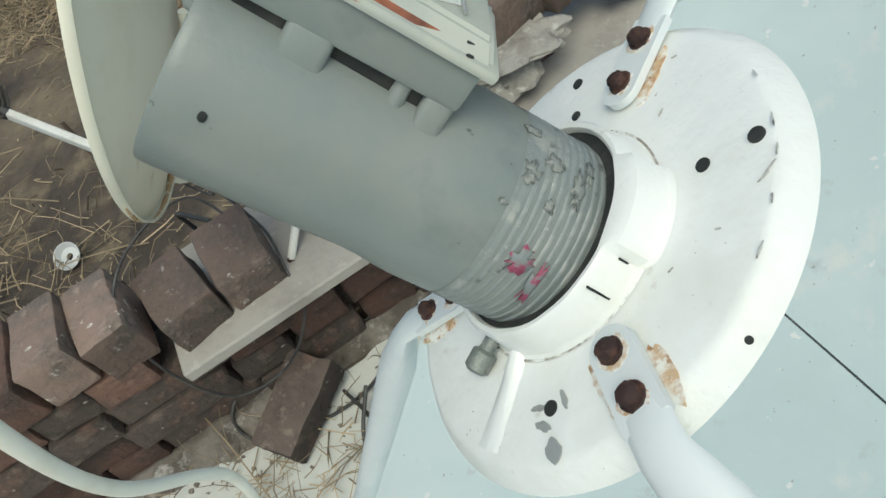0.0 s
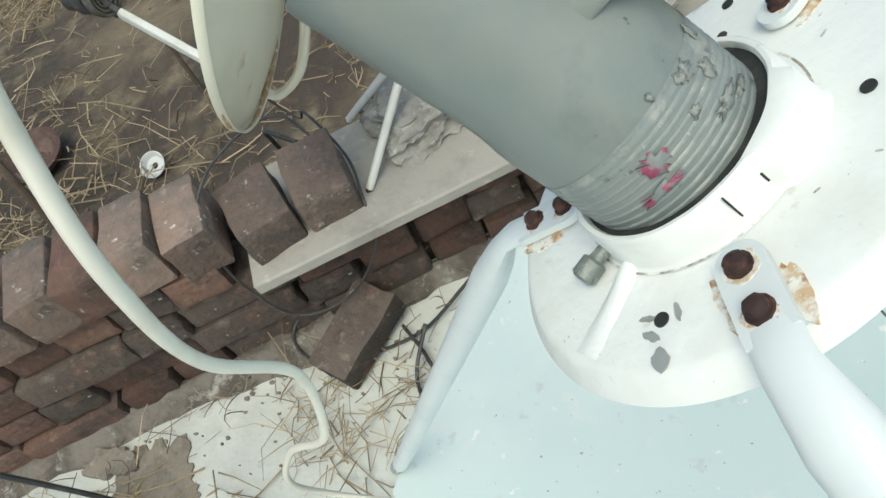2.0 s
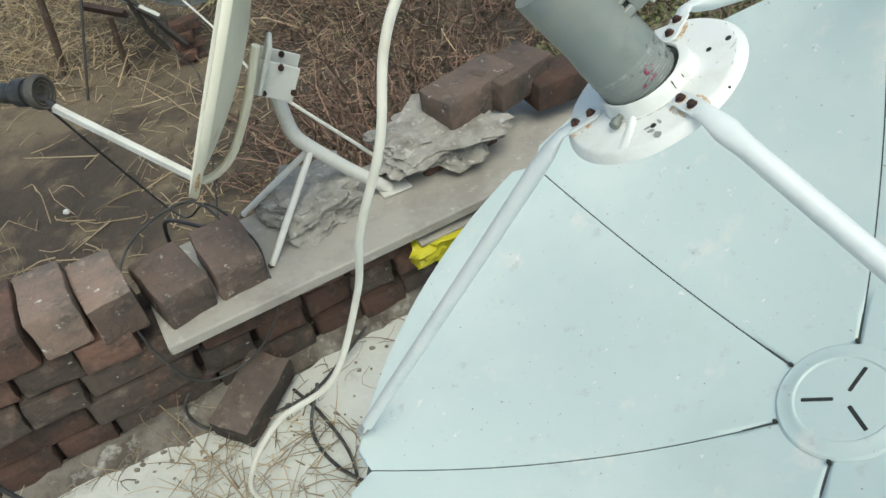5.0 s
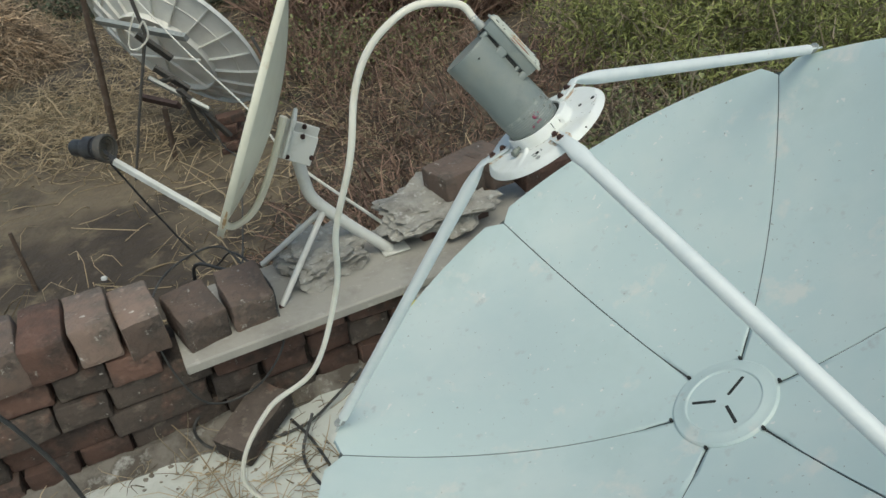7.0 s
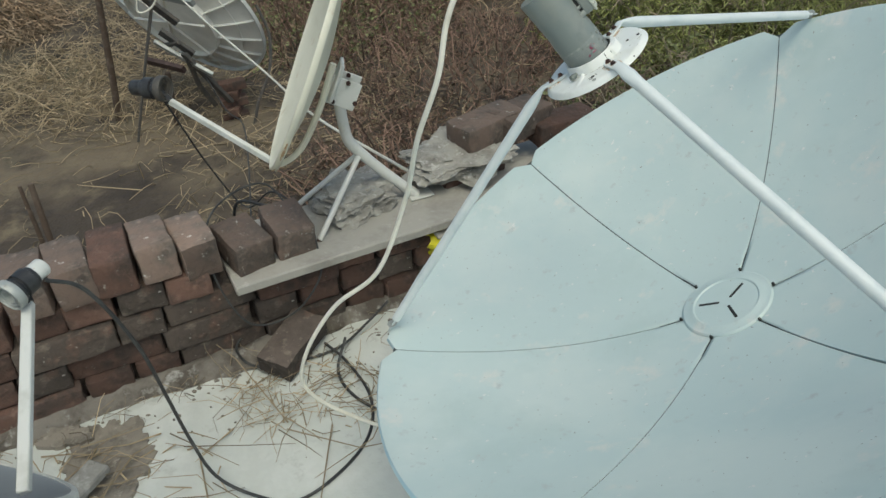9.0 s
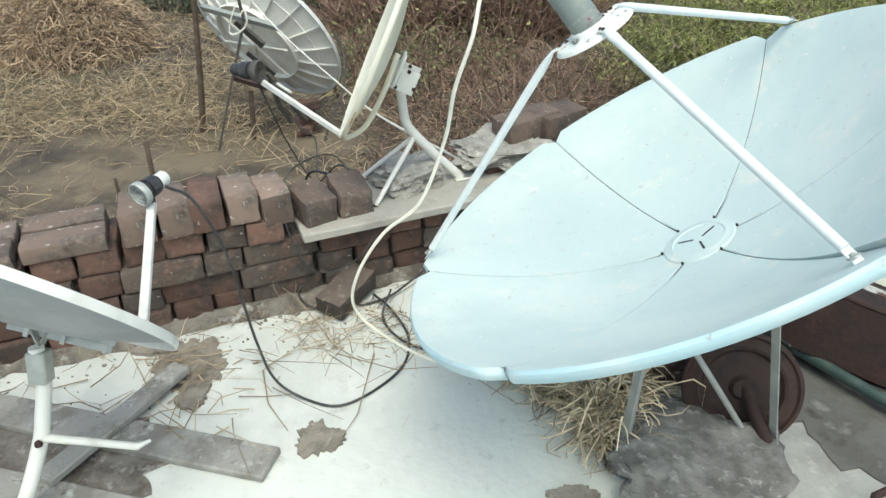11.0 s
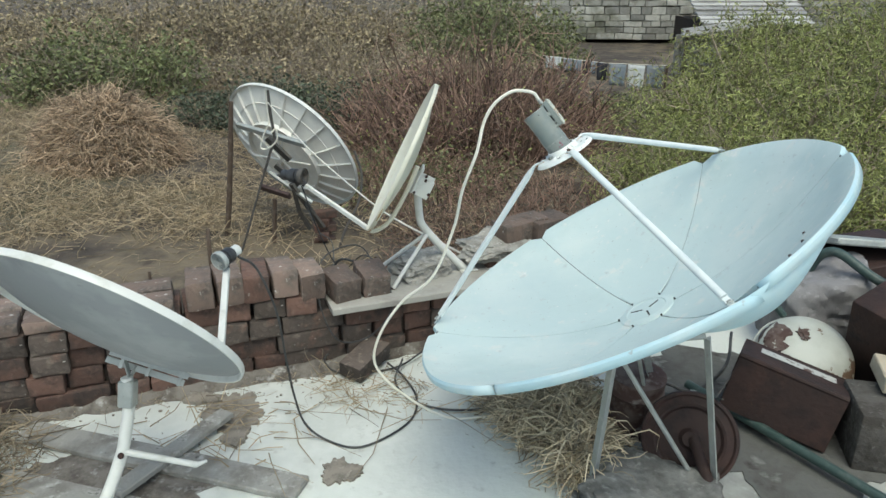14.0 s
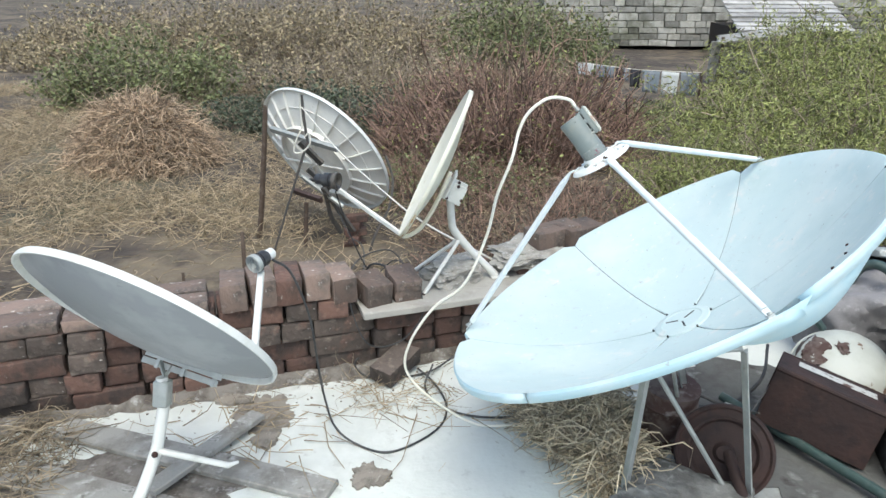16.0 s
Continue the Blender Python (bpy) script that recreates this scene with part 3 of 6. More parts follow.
def rim_channel():
    """The bent channel that carries the rim under one strut."""
    bm = bmesh.new()
    rows = []
    for i in range(13):
        t = i / 12
        r = 0.588 - 0.20 * t
        row = []
        for k in range(31):
            w = math.sin(math.pi * k / 30) ** 0.7
            row.append(bm.verts.new(dp(r, radians(-80 + 34 * k / 30), DH * (r / DR) ** 2 - 0.020 - 0.048 * w * math.sin(math.pi * min(1, t * 1.15)) ** 0.5)))
        rows.append(row)
    for p, q in zip(rows, rows[1:]):
        for k in range(30):
            bm.faces.new((p[k], p[k + 1], q[k + 1], q[k]))
    ob = part("rim_channel", bm, LIP, big, "pale blue bent channel under the rim")
    sol = ob.modifiers.new("thickness", "SOLIDIFY")
    sol.thickness, sol.offset = 0.002, 0


rim_channel()
# feed ring, on three struts; the ring and the feed lean a little off the dish's axis
RN = Vector((-0.53132, 0.09726, 0.84157)).normalized()
RU = Vector((0, 1, 0)).cross(RN).normalized()
FM = Matrix.Translation(Vector((0.05922, 0.24025, 0.97412)) + RN * 0.0068) @ Matrix((RU, RN.cross(RU), RN)).transposed().to_4x4()
TN = Vector((-0.62168, 0.19807, 0.75781)).normalized()
TU = Vector((0, 1, 0)).cross(TN).normalized()
TM = Matrix.Translation((0.05214, 0.23922, 0.98161)) @ Matrix((TU, TN.cross(TU), TN)).transposed().to_4x4()


def fr(r, a, z):
    return FM @ Vector((r * math.cos(a), r * math.sin(a), z))


def outward(a):
    return (fr(1, a, 0) - fr(0, a, 0)).normalized()


ring = part("feed_ring", lathe([(0.033, 0.0), (0.060, 0.0), (0.0715, -0.0003), (0.0738, -0.0010), (0.0752, -0.0024), (0.0788, -0.0064), (0.0797, -0.0082), (0.0788, -0.0090), (0.0760, -0.0060), (0.0725, -0.0042), (0.033, -0.004)], FM, 96, close=True), PLATE, big, "white cast round feed ring with rust runs")
CM = FM @ Matrix.Translation((-0.0010, -0.0022, 0.0))
CR = 0.0336


def collar_shape():
    """A clamp collar, higher and thicker at its pad, flared into the ring."""
    bm = bmesh.new()
    seg, rings = 96, []
    for k in range(seg):
        a = 2 * math.pi * k / seg
        off = ((a + 0.42 + math.pi) % (2 * math.pi)) - math.pi
        pad = (1 - (off / 0.40) ** 2) ** 0.22 if abs(off) < 0.40 else 0.0
        out, top = 0.0050 * pad, 0.0004 * pad
        ring_k = []
        for r, z in ((CR, 0.0), (CR, 0.0122 + top), (CR + 0.0008, 0.0134 + top), (CR + 0.0022 + out * 0.7, 0.0136 + top), (CR + 0.0032 + out, 0.0124 + top), (CR + 0.0044 + out, 0.0022), (CR + 0.0048 + out, 0.0009), (CR + 0.0060 + out, 0.0001)):
            w = 0.00035 * noise.noise(Vector((math.cos(a) * 3, math.sin(a) * 3, z * 300)))
            ring_k.append(bm.verts.new(CM @ Vector(((r + w) * math.cos(a), (r + w) * math.sin(a), z))))
        rings.append(ring_k)
    for k in range(seg):
        p, q = rings[k], rings[(k + 1) % seg]
        for i in range(len(p) - 1):
            bm.faces.new((p[i], q[i], q[i + 1], p[i + 1]))
    return bm


collar = part("collar", collar_shape(), PLATE, ring, "white clamp collar with a raised pad")
# thin broken line: dirt, plus the collar foot's grey shading painted in
for r, z, m in ((CR + 0.0062, 0.0003, CM),):
    part("dirt_shade_line", lathe([(r - 0.0004, z), (r, z + 0.0003), (r + 0.0004, z)], m, 96), LINE_DIRT_SHADE, ring, "line of dirt and painted shade in the casting's edge")
# added near-black ring: the shade down the feed-to-collar gap as colour
part("gap_shade_ring", lathe([(0.0285, 0.0112), (CR - 0.0001, 0.0112), (CR - 0.0001, 0.0090), (0.0285, 0.0090)], CM, 64, close=True), HOLE, collar, "dark ring painting the shaded gap between the feed and the collar")


def cast_bits():
    def on_collar(r, a, z):
        return CM @ Vector((r * math.cos(a), r * math.sin(a), z))
    a = -2.50
    m = frame_of(on_collar(CR + 0.003, a, 0.005), outward(a), RN)
    part("clamp_screw", lathe([(0, 0.013), (0.0030, 0.013), (0.0042, 0.012), (0.0042, 0.006), (0.0026, 0.005), (0.0024, 0.0), (0, 0)], m, 10), SCREW, ring, "dark grey-green clamp screw")
    for b, z, w in ((-1.15, 0.0070, 0.0095), (-0.86, 0.0060, 0.0035)):
        m = frame_of(on_collar(CR + 0.0040, b, z), outward(b), RN)
        part("split_line", box((w, 0.0006, 0.0008), m), HOLE, ring, "dark split line of the collar")
    # a stiffening web cast from the collar to the rim
    a = -2.22
    o = outward(a)
    t = RN.cross(o)
    bm = bmesh.new()
    rows = []
    for r, h, w in ((0.038, 0.0042, 0.0030), (0.050, 0.0018, 0.0050), (0.062, 0.0007, 0.0066), (0.071, 0.0001, 0.0076)):
        rows.append([bm.verts.new(fr(r, a, z) + t * x) for x, z in ((-w, -0.001), (-w * 0.5, h * 0.8), (0, h), (w * 0.5, h * 0.8), (w, -0.001))])
    for p, q in zip(rows, rows[1:]):
        for i in range(4):
            bm.faces.new((p[i], p[i + 1], q[i + 1], q[i]))
    part("web", bm, PLATE, ring)


cast_bits()
# no bores: dark discs carry the shade of the holes in their colour
for r, a, size in ((0.0686, -0.228, 0.0023), (0.0527, -0.245, 0.0021), (0.0640, 1.262, 0.0020), (0.0487, 1.245, 0.0018), (0.0576, -1.832, 0.0023)):
    part("hole", lathe([(0, 0.0004), (size * 0.90, 0.0004), (size, 0.0006), (size * 1.05, 0.0002), (size * 1.05, -0.002)], frame_of(fr(r, a, 0), RN), 18), HOLE, ring, "threaded hole")
part("hole", lathe([(0, 0.0005), (0.0009, 0.0005), (0.0011, 0.0)], frame_of(fr(0.0775, -0.968, -0.0048), (outward(-0.968) + RN).normalized()), 12), HOLE, ring, "small hole in the rim")


def chip(r, a, w, h, turn, mat=None, label="bare metal chip in the paint", seed=0):
    n = 14
    pts = []
    for i in range(n):
        t = 2 * math.pi * i / n
        f = 1 + 0.5 * noise.noise(Vector((math.cos(t) * 2, math.sin(t) * 2, r * 900 + a * 7 + seed)))
        pts.append((w * f * math.cos(t), h * f * math.sin(t)))
    part("chip", prism(pts, 0.0001, 0.0005, frame_of(fr(r, a, 0), RN, outward(a)) @ pose(0, 0, 0, 0, 0, turn)), mat or GALV, ring, label)


chip(0.0700, -1.800, 0.0042, 0.0030, 30)
chip(0.0626, -1.87, 0.0030, 0.0014, 70)
chip(0.0560, -1.74, 0.0032, 0.0009, 20)
chip(0.0570, -1.92, 0.0030, 0.0009, 95)
for r, a, w, turn in ((0.0716, -0.398, 0.0030, 52), (0.0704, -0.425, 0.0022, 40), (0.0735, -0.20, 0.0030, 90), (0.0737, -0.33, 0.0022, 84), (0.0733, -0.52, 0.0018, 96), (0.0735, -0.70, 0.0026, 88), (0.0736, 0.05, 0.0020, 92), (0.048, 0.35, 0.0016, 20), (0.050, -0.85, 0.0012, 70), (0.0600, -0.62, 0.0012, 10), (0.065, 0.55, 0.0014, 130), (0.0590, 1.75, 0.0018, 30)):
    chip(r, a, w * 0.8, 0.00022, turn, SCRATCH, "dark scratch in the paint")

STRUT_ENDS = [Vector((-0.275, 0.346, 0.432)), Vector((0.591, 0.607, 0.895)), Vector((0.320, -0.320, 0.817))]
STRUT_FEET = [(3.010, 0.0509, 0.0661), (0.775, 0.0528, 0.0688), (-1.345, 0.0545, 0.0700)]
for k in range(3):
    a, r_in, r_out = STRUT_FEET[k]
    out = outward(a)
    tan = RN.cross(out)
    m = frame_of(fr(0, a, 0), RN, out)
    end = STRUT_ENDS[k]
    w = 0.0072
    root = r_in - 0.0082
    arc = [(root + w - w * math.cos(t), w * math.sin(t)) for t in [math.pi / 2 * (i / 5) for i in range(-5, 6)]]
    # flattened tab with a rounded end, bent on to the tube
    bm = prism([(r_out + 0.008, -w), *arc, (r_out + 0.008, w)], 0.0012, 0.0042, m)
    neck = fr(r_out + 0.008, a, 0.0028)
    d = (end - neck).normalized()
    bend = neck + out * 0.008 + d * 0.010
    far = bend + d * 0.030
    # neck from flat to round
    rings = []
    for c, hw, hh, ax in ((neck - out * 0.004, w, 0.0018, out), (neck + out * 0.008, w, 0.003, (out + d).normalized()), (bend + d * 0.010, 0.0102, 0.0066, d), (far, 0.0084, 0.0084, d)):
        sx = (tan - ax * tan.dot(ax)).normalized()
        sy = ax.cross(sx)
        rings.append([bm.verts.new(c + sx * hw * math.cos(t) + sy * hh * math.sin(t)) for t in [2 * math.pi * i / 14 for i in range(14)]])
    for p, q in zip(rings, rings[1:]):
        for i in range(14):
            bm.faces.new((p[i], p[(i + 1) % 14], q[(i + 1) % 14], q[i]))
    tube([far, far.lerp(end, 0.5), end - d * 0.02], 0.0084, 14, bm)
    # flattened lower end
    nrm = (DN + (DC - end).normalized() * 0.4).normalized()
    m2 = frame_of(end - d * 0.008, nrm - d * nrm.dot(d), d)
    box((0.046, 0.015, 0.003), m2, 0.001, 1, bm)
    strut = part("strut", bm, STRUT, big, "pale painted tubular feed strut, rust at its bolts")
    for r in (r_in, r_out):
        mm = frame_of(fr(r, a, 0.0042), RN, out) @ pose(0, 0, 0, 0, 0, 17 + 31 * r * 1000) @ Matrix.Scale(0.86, 4)
        bm = lathe([(0, 0.0050), (0.0018, 0.0049), (0.0030, 0.0043), (0.0036, 0.0034), (0.0038, 0.0012), (0.0048, 0.0010), (0.0050, 0.0), (0, 0)], mm, 14)
        for v in bm.verts:
            v.co += Vector((noise.noise(v.co * 700), noise.noise(v.co * 700 + Vector((5, 0, 0))), noise.noise(v.co * 700 + Vector((0, 5, 0))))) * 0.0005
        part("bolt", bm, BOLT, strut, "rusted round-headed bolt on a washer")
        part("stain", prism([((0.0058 + 0.0034 * noise.noise(Vector((math.cos(t) * 2, math.sin(t) * 2, r * 90 + k)))) * math.cos(t), (0.0056 + 0.0036 * noise.noise(Vector((math.cos(t) * 2, math.sin(t) * 2, r * 50 + k)))) * math.sin(t)) for t in [2 * math.pi * i / 22 for i in range(22)]], -0.0002, 0.0003, mm), STAIN, strut, "orange rust bloom")
    for side, dr, ln, wd in ((-1, 0.004, 0.0075, 0.0030), (1, 0.016, 0.0100, 0.0034), (-1, 0.013, 0.0050, 0.0020)):
        part("stain", prism([(ln * math.cos(t) * (1 + 0.35 * noise.noise(Vector((math.cos(t) * 2, math.sin(t) * 2, k + ln * 900)))), wd * math.sin(t) * (1 + 0.5 * noise.noise(Vector((math.cos(t) * 2, math.sin(t) * 2, k + wd * 900))))) for t in [2 * math.pi * i / 24 for i in range(24)]], -0.0002, 0.0004, frame_of(fr(r_in + dr - 0.003, a, 0) + tan * side * (w + 0.001), RN, out)), STAIN, ring, "rust run on the ring")
    bolt_m = frame_of(end - d * 0.002 + nrm * 0.002, nrm)
    part("bolt", lathe([(0, 0.006), (0.0035, 0.006), (0.0045, 0.005), (0.0045, 0.002), (0.0095, 0.0015), (0.010, 0.0), (0, 0)], bolt_m, 14), GALV, strut, "dull steel rim bolt")


def feed_angle(x, y, z):
    q = TM.inverted() @ Vector((x, y, z))
    return math.atan2(q.y, q.x), q.z


def tube_patch(name, a, h, half_a, half_h, mat, label, lift=0.0003, rag=0.5, seed=0):
    """A thin ragged patch bent round the feed tube."""
    bm = bmesh.new()
    mid = bm.verts.new(TM @ Vector(((0.0312 + lift) * math.cos(a), (0.0312 + lift) * math.sin(a), h)))
    ring_v = []
    for i in range(26):
        t = 2 * math.pi * i / 26
        f = 1 + rag * noise.noise(Vector((math.cos(t) * 2.3, math.sin(t) * 2.3, seed))) + rag * 0.6 * noise.noise(Vector((math.cos(t) * 6, math.sin(t) * 6, seed)))
        b = a + half_a * f * math.cos(t)
        ring_v.append(bm.verts.new(TM @ Vector(((0.0312 + lift) * math.cos(b), (0.0312 + lift) * math.sin(b), h + half_h * f * math.sin(t)))))
    for i in range(26):
        bm.faces.new((mid, ring_v[i], ring_v[(i + 1) % 26]))
    ob = part(name, bm, mat, feed, label)
    sol = ob.modifiers.new("thickness", "SOLIDIFY")
    sol.thickness, sol.offset = 0.0004, 0


PINK_A, PINK_H = feed_angle(0.045, 0.215, 1.007)
SLOT_A, SLOT_H = feed_angle(-0.013, 0.232, 1.074)
# the feed (tube, converter box)
feed = part("feed_tube", lathe([(0.0, -0.004), (0.0300, -0.004), (0.0300, 0.001), (0.0309, 0.003), (0.0310, 0.044), (0.0307, 0.049), (0.0298, 0.056), (0.0296, 0.062), (0.0303, 0.090), (0.0309, 0.118), (0.0307, 0.1205), (0.0302, 0.1212), (0.0, 0.1200)], TM, 80), TUBE, big, "grey-green enamelled feed tube")


def thread_shape():
    """A worn screw thread, clear on one side and filled with paint on the other."""
    bm = bmesh.new()
    seg, rows = 96, []
    for i in range(116):
        h = 0.0025 + i * 0.00025
        row = []
        for k in range(seg):
            a = 2 * math.pi * k / seg
            worn = 0.25 + 0.75 * max(0.0, math.cos(a - PINK_A + 0.45)) ** 0.8
            fade = min(1, max(0, (0.031 - h) / 0.010))
            groove = 0.5 + 0.5 * math.sin(2 * math.pi * (h / 0.0026 + a / (2 * math.pi)))
            chipped = noise.noise(Vector((math.cos(a) * 7, math.sin(a) * 7, h * 500)))
            row.append(bm.verts.new(TM @ Vector(((0.03115 - 0.0009 * worn * fade * groove ** 2 + 0.00018 * chipped * fade) * math.cos(a), (0.03115 - 0.0009 * worn * fade * groove ** 2 + 0.00018 * chipped * fade) * math.sin(a), h))))
        rows.append(row)
    for p, q in zip(rows, rows[1:]):
        for k in range(seg):
            bm.faces.new((p[k], p[(k + 1) % seg], q[(k + 1) % seg], q[k]))
    return bm


part("thread", thread_shape(), THREAD, feed, "worn grey screw thread")
tube_patch("mark", PINK_A, PINK_H + 0.001, 0.14, 0.0038, PINK, "smeared pink paint mark", 0.0004, 0.8, 3)
tube_patch("mark", PINK_A - 0.14, PINK_H - 0.006, 0.20, 0.0016, PINK, "smeared pink paint mark", 0.0004, 0.9, 5)
tube_patch("slot_mark", SLOT_A, SLOT_H, 0.045, 0.0011, HOLE, "small dark slot", -0.0002, 0.1, 1)
for da, h, wa, wh, seed in ((0.75, 0.028, 0.10, 0.0022, 7), (0.95, 0.022, 0.07, 0.0030, 8), (0.55, 0.020, 0.06, 0.0014, 9), (1.20, 0.030, 0.05, 0.0026, 10), (0.80, 0.013, 0.16, 0.0016, 11), (1.05, 0.010, 0.12, 0.0014, 12), (0.40, 0.033, 0.03, 0.0012, 13)):
    tube_patch("chip", PINK_A + da, h, wa, wh, CHIP, "chipped enamel down to grey metal", 0.0003, 0.9, seed)


def converter_box():
    # x along the feed, y across, z out of the tube
    e1 = Vector((0.77, 0.10, 0.63))
    e1 = (e1 - TN * e1.dot(TN)).normalized()
    m = Matrix.Translation(TM @ Vector((0, 0, 0.091))) @ Matrix((TN, -TN.cross(e1), e1)).transposed().to_4x4()
    body = part("converter_box", box((0.073, 0.0350, 0.0135), m @ Matrix.Translation((0, 0, 0.0372)), 0.0020, 2), TUBE, big, "grey-green box of the converter on the feed tube")
    lid = part("lid", box((0.079, 0.0390, 0.0034), m @ Matrix.Translation((0, 0, 0.0445)), 0.0012, 2), LNBBOX, body, "pale cream lid, paint worn to rust at the edge")
    bm = bmesh.new()
    base = [bm.verts.new(m @ Vector((x * 0.0375, y * 0.0180, 0.0458))) for x, y in ((-1, -1), (1, -1), (1, 1), (-1, 1))]
    top = [bm.verts.new(m @ Vector((x * 0.0350, y * 0.0125, 0.0506))) for x, y in ((-1, -1), (1, -1), (1, 1), (-1, 1))]
    bm.faces.new(top)
    for i in range(4):
        bm.faces.new((base[i], base[(i + 1) % 4], top[(i + 1) % 4], top[i]))
    bmesh.ops.bevel(bm, geom=bm.edges, offset=0.0014, segments=2, affect="EDGES")
    part("raised_panel", bm, LNBBOX, lid)
    part("label", prism([(-0.026, 0.0035), (-0.024, -0.0065), (0.000, -0.0085), (0.012, -0.0085), (0.024, -0.0005), (0.016, 0.0075), (0.004, 0.0075), (-0.008, 0.0085), (-0.019, 0.0085)], 0.0508, 0.0512, m), LABEL, lid, "torn silver foil label, its print worn away")
    part("label_edge", tube([m @ Vector(q) for q in ((-0.026, 0.0085, 0.0514), (-0.024, -0.0070, 0.0520))], 0.0006, 6), GALV, lid, "curled edge of the foil")
    part("label_edge", tube([m @ Vector(q) for q in ((-0.004, -0.0090, 0.0514), (0.026, -0.0010, 0.0520))], 0.0007, 6), DARKMETAL, lid, "curled edge of the foil")
    for x, y, w in ((-0.0165, 0.003, 0.007), (-0.0165, -0.002, 0.009), (-0.0115, 0.002, 0.008), (-0.0115, -0.003, 0.007), (-0.006, 0.004, 0.010), (-0.0015, 0.0, 0.014), (0.0035, 0.002, 0.008)):
        part("print_bar", box((0.0012, w * 0.50, 0.0003), m @ pose(x, y, 0.0514, 0, 0, 4)), INK_WORN, lid)
    for k in range(3):
        part("print_bar", box((0.0042, 0.0020, 0.0003), m @ pose(0.0125, 0.003 - 0.0030 * k, 0.0514, 0, 0, 6)), INK, lid, "black digit-sized print blocks")
    # worn edge towards the camera's side: bare red primer, a curl of paint, dark nicks
    part("rust_patch", prism([(-0.022, 0.0), (-0.010, 0.0034), (0.004, 0.0048), (0.011, 0.0040), (0.006, 0.0002), (-0.008, -0.0014)], 0.0, 0.0007, m @ Matrix.Translation((0.0, 0.0158, 0.0468)) @ pose(0, 0, 0, -38, 0, 0)), RUSTPAINT, lid, "bare red-brown patch")
    part("paint_curl", tube([m @ Vector(q) for q in ((-0.010, 0.0135, 0.0494), (-0.002, 0.0142, 0.0500), (0.006, 0.0150, 0.0492), (0.010, 0.0176, 0.0480))], 0.0007, 6), STAIN, lid, "curl of peeling paint")
    for x, y, z, w in ((-0.0300, 0.0150, 0.0480, 0.0030), (-0.0305, 0.0182, 0.0464, 0.0020), (0.0230, 0.0160, 0.0474, 0.0024), (0.0310, 0.0186, 0.0463, 0.0050), (0.0200, 0.0190, 0.0462, 0.0030)):
        part("scratch", box((w, 0.0008, 0.0008), m @ pose(x, y, z, -38, 0, 12), 0.0002), HOLE, lid)
    # lugs on the tube; the near-black plate between them paints the shade under the box
    for x, w, y in ((-0.0315, 0.0085, 0.0165), (-0.0215, 0.0050, 0.0150), (0.004, 0.0125, 0.0170), (0.0300, 0.0060, 0.0150)):
        for side in (-1, 1):
            part("lug", box((w, 0.0075, 0.0125), m @ pose(x, side * (y - 0.0022), 0.0262, side * 14, 0, 0), 0.0022, 3), TUBE, body)
    part("gap_shade_plate", box((0.066, 0.0285, 0.010), m @ Matrix.Translation((0.0, 0, 0.0268)), 0.001), HOLE, body, "dark plate painting the shade under the box")
    p0 = m @ Vector((0.0365, 0.004, 0.0300))
    part("connector", tube([p0, p0 + TN * 0.006, p0 + TN * 0.006, p0 + TN * 0.016], [0.0052, 0.0052, 0.0042, 0.0042], 10), GALV, body, "steel screw connector")
    return p0 + TN * 0.016


PLUG = converter_box()

# stand
def angle_iron(a, b, w=0.026, th=0.003, face=(0, -1, 0)):
    a, b = Vector(a), Vector(b)
    d = b - a
    m = frame_of(a, d, face)
    L = d.length
    return prism([(0, 0), (w, 0), (w, th), (th, th), (th, w), (0, w)], 0, L, m)


back = DC - DN * 0.045
part("leg", angle_iron((0.165, 0.10, 0), (0.205, 0.135, 0.50), 0.027, face=(0.3, -1, 0)), GALV, big, "grey angle-iron leg")
part("leg", angle_iron((0.528, 0.10, 0), (0.446, 0.125, 0.50), 0.022, face=(0.5, -1, 0)), GALV, big, "grey angle-iron leg")
part("leg", angle_iron((0.47, 0.56, 0), (0.31, 0.28, 0.44), 0.022, face=(0, -1, 0)), GALV, big, "grey angle-iron leg")
part("brace", tube([(0.215, 0.13, 0.46), (0.49, 0.12, 0.02)], 0.007, 8), GALV, big)
part("brace", tube([(0.28, 0.17, 0.46), (0.44, 0.50, 0.01)], 0.006, 8), GALV, big)
part("cross_bar", tube([(0.20, 0.13, 0.475), (0.45, 0.13, 0.505)], 0.010, 8), GALV, big)
part("mount", box((0.16, 0.16, 0.03), frame_of(back, DN), 0.004), GALV, big, "steel mounting plate behind the hub")
part("tilt_rod", tube([(0.60, 0.245, 0.625), (0.721, 0.283, 0.494)], 0.011, 8), GREENPIPE, big, "dark green tilt rod")

# white cable from the converter box, hanging in the air to the floor under the dish
WHITE_RUN = [PLUG - TN * 0.004, PLUG + TN * 0.016 + Vector((-0.004, 0.0, 0.002)), (-0.072, 0.262, 1.130), (-0.106, 0.25, 1.116), (-0.134, 0.245, 1.088), (-0.153, 0.24, 1.046), (-0.169, 0.23, 0.974), (-0.204, 0.251, 0.868), (-0.228, 0.308, 0.737), (-0.289, 0.324, 0.581),
             (-0.382, 0.35, 0.486), (-0.454, 0.36, 0.365), (-0.473, 0.383, 0.25), (-0.403, 0.399, 0.144), (-0.256, 0.412, 0.039), (-0.12, 0.45, 0.012)]
solo("coaxial_cable", tube(spline(WHITE_RUN, 10), 0.0042, 10), CABLE_W, (-0.25, 0.41, 0), "thick white coaxial cable looping from the feed to the floor", "cable")


